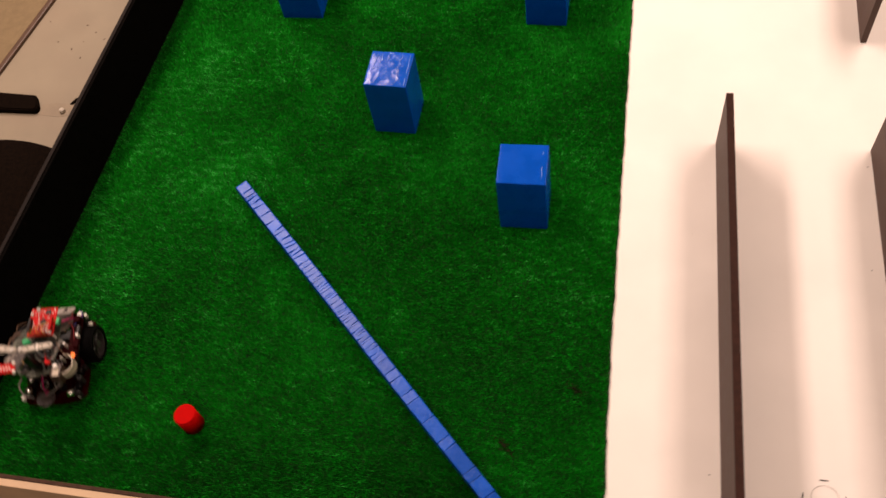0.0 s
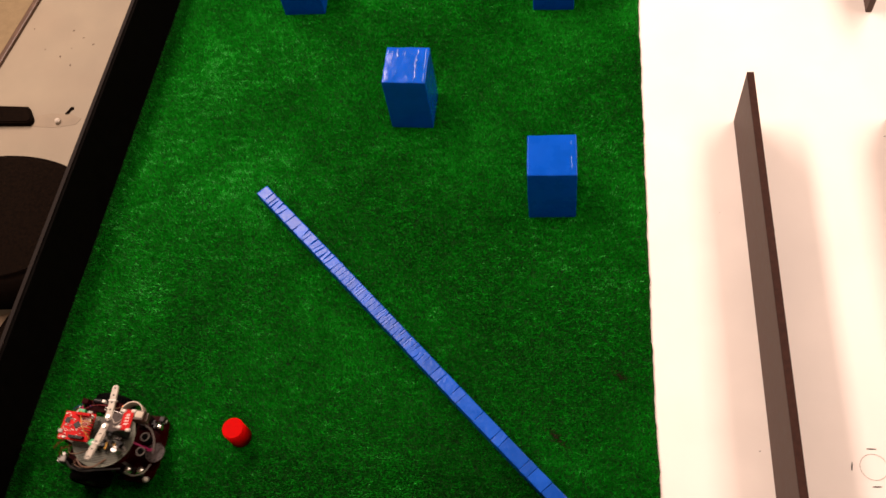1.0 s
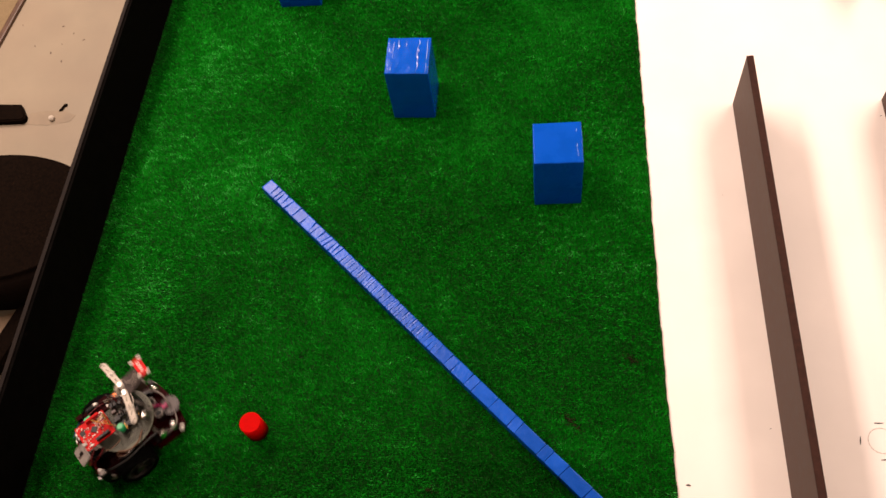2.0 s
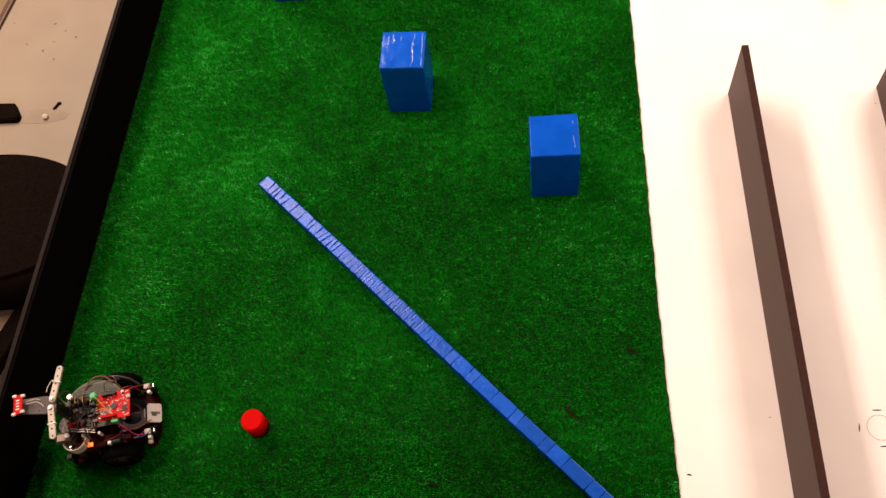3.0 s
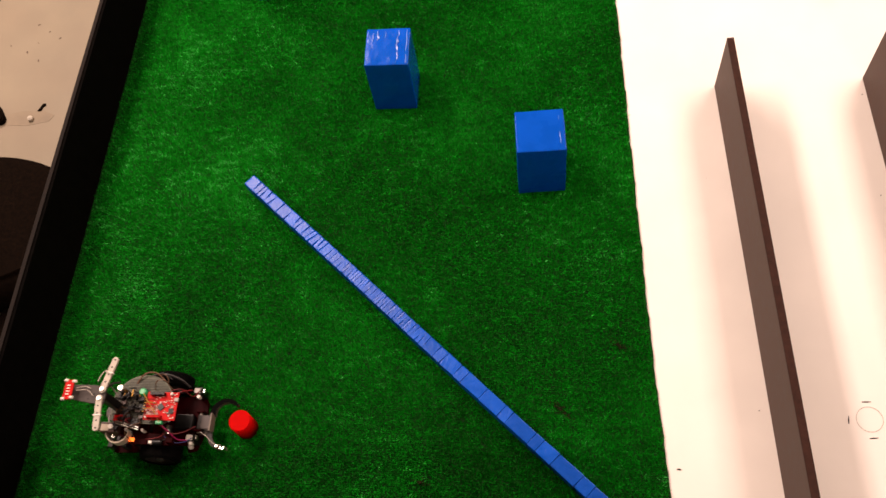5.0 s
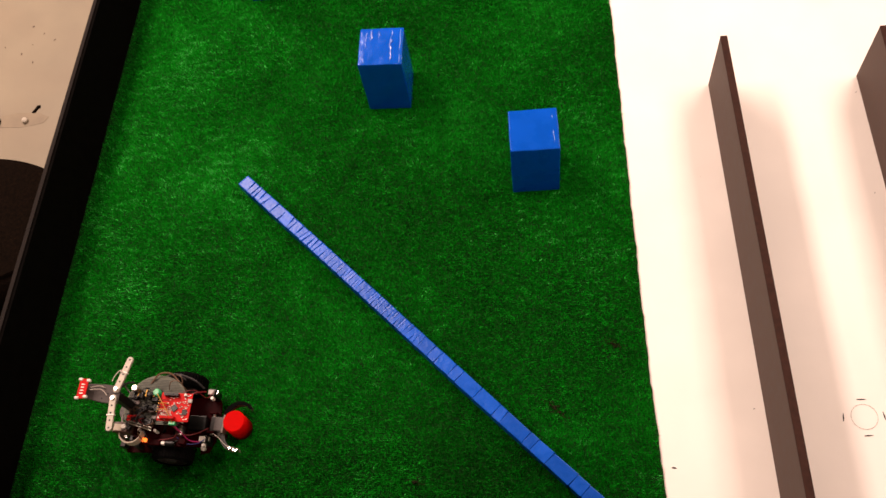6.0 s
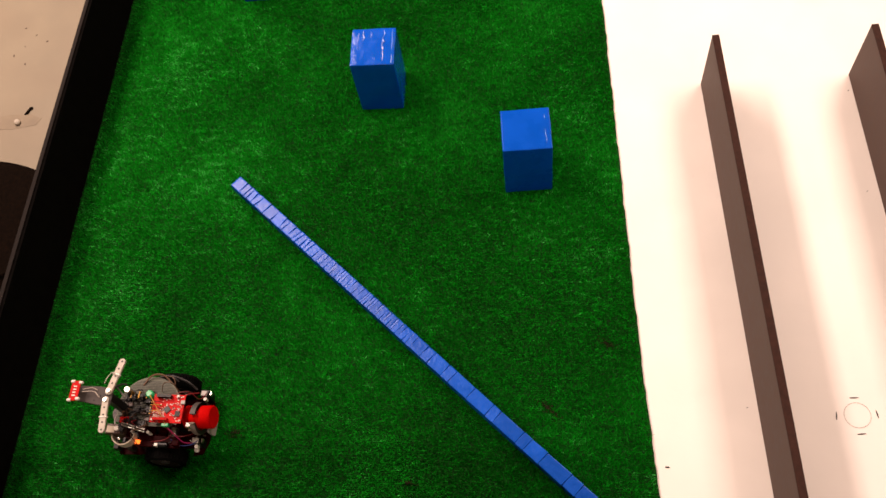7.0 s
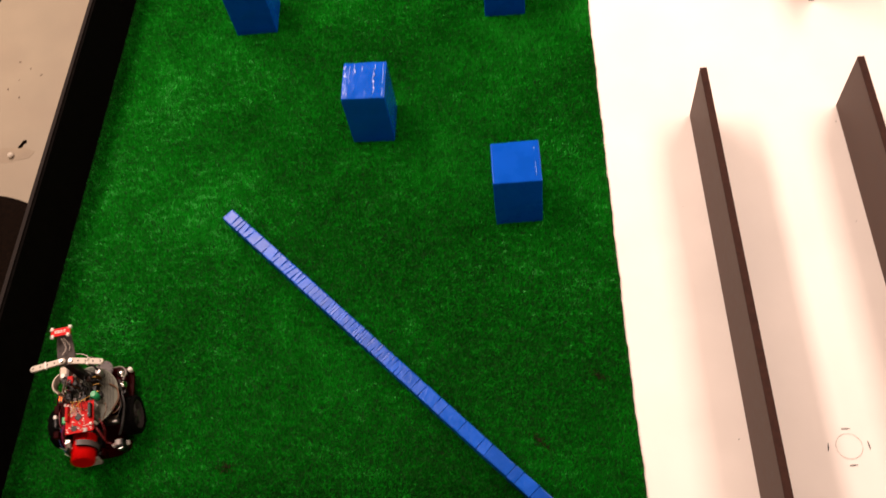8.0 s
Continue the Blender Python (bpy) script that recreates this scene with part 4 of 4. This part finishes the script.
# gripper: the arm swings about a cross axle, the two claws about upright pins on it
PIVOT = (0.060, -0.007, 0.035)
CAN_REACH = 0.044
gripper = part("gripper_arm", box(B(), -0.004, 0.016, -0.013, 0.013, -0.009, 0.004, 0.002), M["grey"], robot, "grey gripper arm with two curved claws", pose(*PIVOT))
part("arm_plate", box(B(), 0.004, 0.019, -0.012, 0.012, 0.0045, 0.0060, 0.0008), M["bracket"], gripper, "grey arm plate")
part("palm_plate", box(B(), 0.0195, 0.0225, -0.016, 0.016, -0.0125, 0.009, 0.001), M["claw_rim"], gripper, "grey palm plate")
under = part("under_plate", outline_plate(B(), [(x + 0.005, y) for x, y in slab_outline(-0.012, 0.013, 0.0170, 0.004)], -0.0175, -0.0138), M["silver"], gripper, "pale grey slotted plate under the arm")
part("slot", box(B(), -0.004, 0.012, -0.0022, 0.0022, -0.0178, -0.0174), M["brown"], under)
part("slot", box(B(), 0.002, 0.010, -0.0055, 0.0010, -0.0179, -0.0175), M["chip"], under)
part("arm_axle", rod(B(), (0, -0.019, 0), (0, 0.019, 0), 0.003, 12), M["metal"], gripper)


def claw(side, mat, label, pads):
    """A curved claw, thick at its root; pads are bright fittings near the tip."""
    bm = B()
    hinge = Vector((0.014, side * 0.010))
    n = 18
    angs = np.linspace(math.radians(158), math.radians(6 if side > 0 else 46), n)
    thick = np.linspace(0.0110, 0.0050, n) if side > 0 else np.linspace(0.0100, 0.0050, n)
    pts = [(CAN_REACH + 0.0204 * math.cos(a) - hinge.x, side * 0.0204 * math.sin(a) - hinge.y) for a in angs]
    pts += [(CAN_REACH + (0.0204 + w) * math.cos(a) - hinge.x, side * (0.0204 + w) * math.sin(a) - hinge.y) for a, w in zip(angs[::-1], thick[::-1])]
    if side < 0:
        ahead = Vector((0.30, 0.06)) * 0.015
        pts = pts[:n] + [(pts[n - 1][0] + ahead.x, pts[n - 1][1] + ahead.y), (pts[n][0] + ahead.x, pts[n][1] + ahead.y)] + pts[n:]
        pts = pts[::-1]
    outline_plate(bm, pts, -0.013, -0.003, 0.0006)
    rod(bm, (0, 0, -0.0136), (0, 0, 0.004), 0.0042, 14)
    plain = len(bm.faces)
    for x0, x1, y0, y1 in pads:
        box(bm, x0, x1, y0, y1, -0.006, 0.003, 0.0012)
    bm.normal_update()
    bm.faces.ensure_lookup_table()
    # Flat faces take the claw's main colour, side faces a paler grey.
    for k, f in enumerate(bm.faces):
        f.material_index = 1 if k >= plain else 0 if abs(f.normal.z) > 0.3 else 2
    ob = part("claw", bm, mat, gripper, label, pose(hinge.x, hinge.y, 0))
    ob.data.materials.append(M["chrome"])
    ob.data.materials.append(M["bracket"] if side > 0 else M["claw_rim"])
    return ob


claw_left = claw(1, M["rubber"], "curved claw, black above with a grey rim", ())
claw_right = claw(-1, M["grey"], "dark grey curved claw with bright metal tip", ((0.033, 0.039, -0.0152, -0.0100), (0.041, 0.0465, -0.0132, -0.0080), (0.0465, 0.050, -0.0125, -0.0045)))
part("claw_wire", bent_tube(B(), [(0.002, -0.016, 0.004), (0.016, -0.024, 0.006), (0.032, -0.037, 0.003), (0.044, -0.038, 0.0)], 0.0005), M["w_white"], gripper)


# ---------------------------------------------------------------- what moves
def smooth_at(table, t):
    """Monotone cubic through rows (t, value)."""
    n = len(table)
    if t <= table[0][0]:
        return table[0][1]
    if t >= table[-1][0]:
        return table[-1][1]
    slopes = [(table[i + 1][1] - table[i][1]) / (table[i + 1][0] - table[i][0]) for i in range(n - 1)]
    tang = [slopes[0]] + [0 if slopes[i - 1] * slopes[i] <= 0 else 2 * slopes[i - 1] * slopes[i] / (slopes[i - 1] + slopes[i]) for i in range(1, n - 1)] + [slopes[-1]]
    i = max(k for k in range(n - 1) if table[k][0] <= t)
    h = table[i + 1][0] - table[i][0]
    u = (t - table[i][0]) / h
    return ((1 + 2 * u) * (1 - u) ** 2 * table[i][1] + u * (1 - u) ** 2 * h * tang[i]
            + u * u * (3 - 2 * u) * table[i + 1][1] + u * u * (u - 1) * h * tang[i + 1])


# seconds, x, y, heading in degrees
ROBOT = [
    (0.0, -0.776, -0.351, 101.3),
    (0.4, -0.7655, -0.4454, 120.5),
    (0.8, -0.7374, -0.4773, 158.7),
    (1.2, -0.7176, -0.4864, 184.9),
    (1.6, -0.723, -0.4867, 186.4),
    (1.75, -0.723, -0.4867, 188.0),
    (2.25, -0.728, -0.470, 275.0),
    (2.8, -0.7259, -0.4506, 369.3),
    (3.0, -0.7305, -0.450, 370.9),
    (3.95, -0.7311, -0.450, 370.9),
    (4.4, -0.6887, -0.4446, 361.7),
    (4.7, -0.655, -0.4445, 359.0),
    (5.5, -0.5915, -0.4457, 355.6),
    (5.8, -0.5904, -0.4457, 355.6),
    (7.05, -0.5894, -0.4454, 355.8),
    (7.2, -0.604, -0.444, 354.5),
    (7.5, -0.6659, -0.4333, 345.6),
    (7.6, -0.682, -0.427, 333.0),
    (7.7, -0.695, -0.418, 319.0),
    (7.8, -0.706, -0.406, 304.0),
    (7.9, -0.715, -0.393, 291.0),
    (8.0, -0.7219, -0.3804, 278.9),
]
ARM = [(0.0, 145), (3.5, 145), (3.6, 112), (3.7, 30), (3.8, 0), (6.4, 0), (6.5, 26), (6.6, 66), (6.7, 96), (6.75, 98), (8.0, 98)]
CLAW = [(0.0, -4), (3.6, 0), (3.8, 34), (5.95, 34), (6.35, -2), (8.0, -2)]


def robot_pose(t):
    x, y, a = (smooth_at([(r[0], r[k]) for r in ROBOT], t) for k in (1, 2, 3))
    return x, y, a


def motions():
    times = [round(0.1 * k, 1) for k in range(81)]
    walk(robot, [(t, pose(*robot_pose(t)[:2], -0.004, 0, 0, robot_pose(t)[2])) for t in times])
    for ob, side in ((wheel_left, 1), (wheel_right, -1)):
        rows, spin, last = [(0.0, pose(0, side * WHEEL_Y, WHEEL_R))], 0.0, robot_pose(0.0)
        for k in range(1, 161):
            t = 0.05 * k
            x, y, a = robot_pose(t)
            mid = radians((a + last[2]) / 2)
            ahead = (x - last[0]) * math.cos(mid) + (y - last[1]) * math.sin(mid)
            spin += math.degrees((ahead - side * WHEEL_Y * radians(a - last[2])) / WHEEL_R)
            rows.append((t, pose(0, side * WHEEL_Y, WHEEL_R, 0, spin, 0)))
            last = (x, y, a)
        walk(ob, rows)
    walk(gripper, [(t, pose(*PIVOT, 0, -smooth_at(ARM, t), 0)) for t in times])
    for ob, side in ((claw_left, 1), (claw_right, -1)):
        walk(ob, [(t, pose(0.014, side * 0.010, 0, 0, 0, side * smooth_at(CLAW, t))) for t in times])

    def held(t):
        x, y, a = robot_pose(t)
        return pose(x, y, -0.004, 0, 0, a) @ pose(*PIVOT, 0, -smooth_at(ARM, t), 0)

    grip = held(6.4).inverted() @ pose(CAN[0], CAN[1], -0.003)
    walk(can, [(0.0, pose(CAN[0], CAN[1], -0.003)), (6.3, pose(CAN[0], CAN[1], -0.003))] + [(t, held(t) @ grip) for t in times if t >= 6.4])


motions()
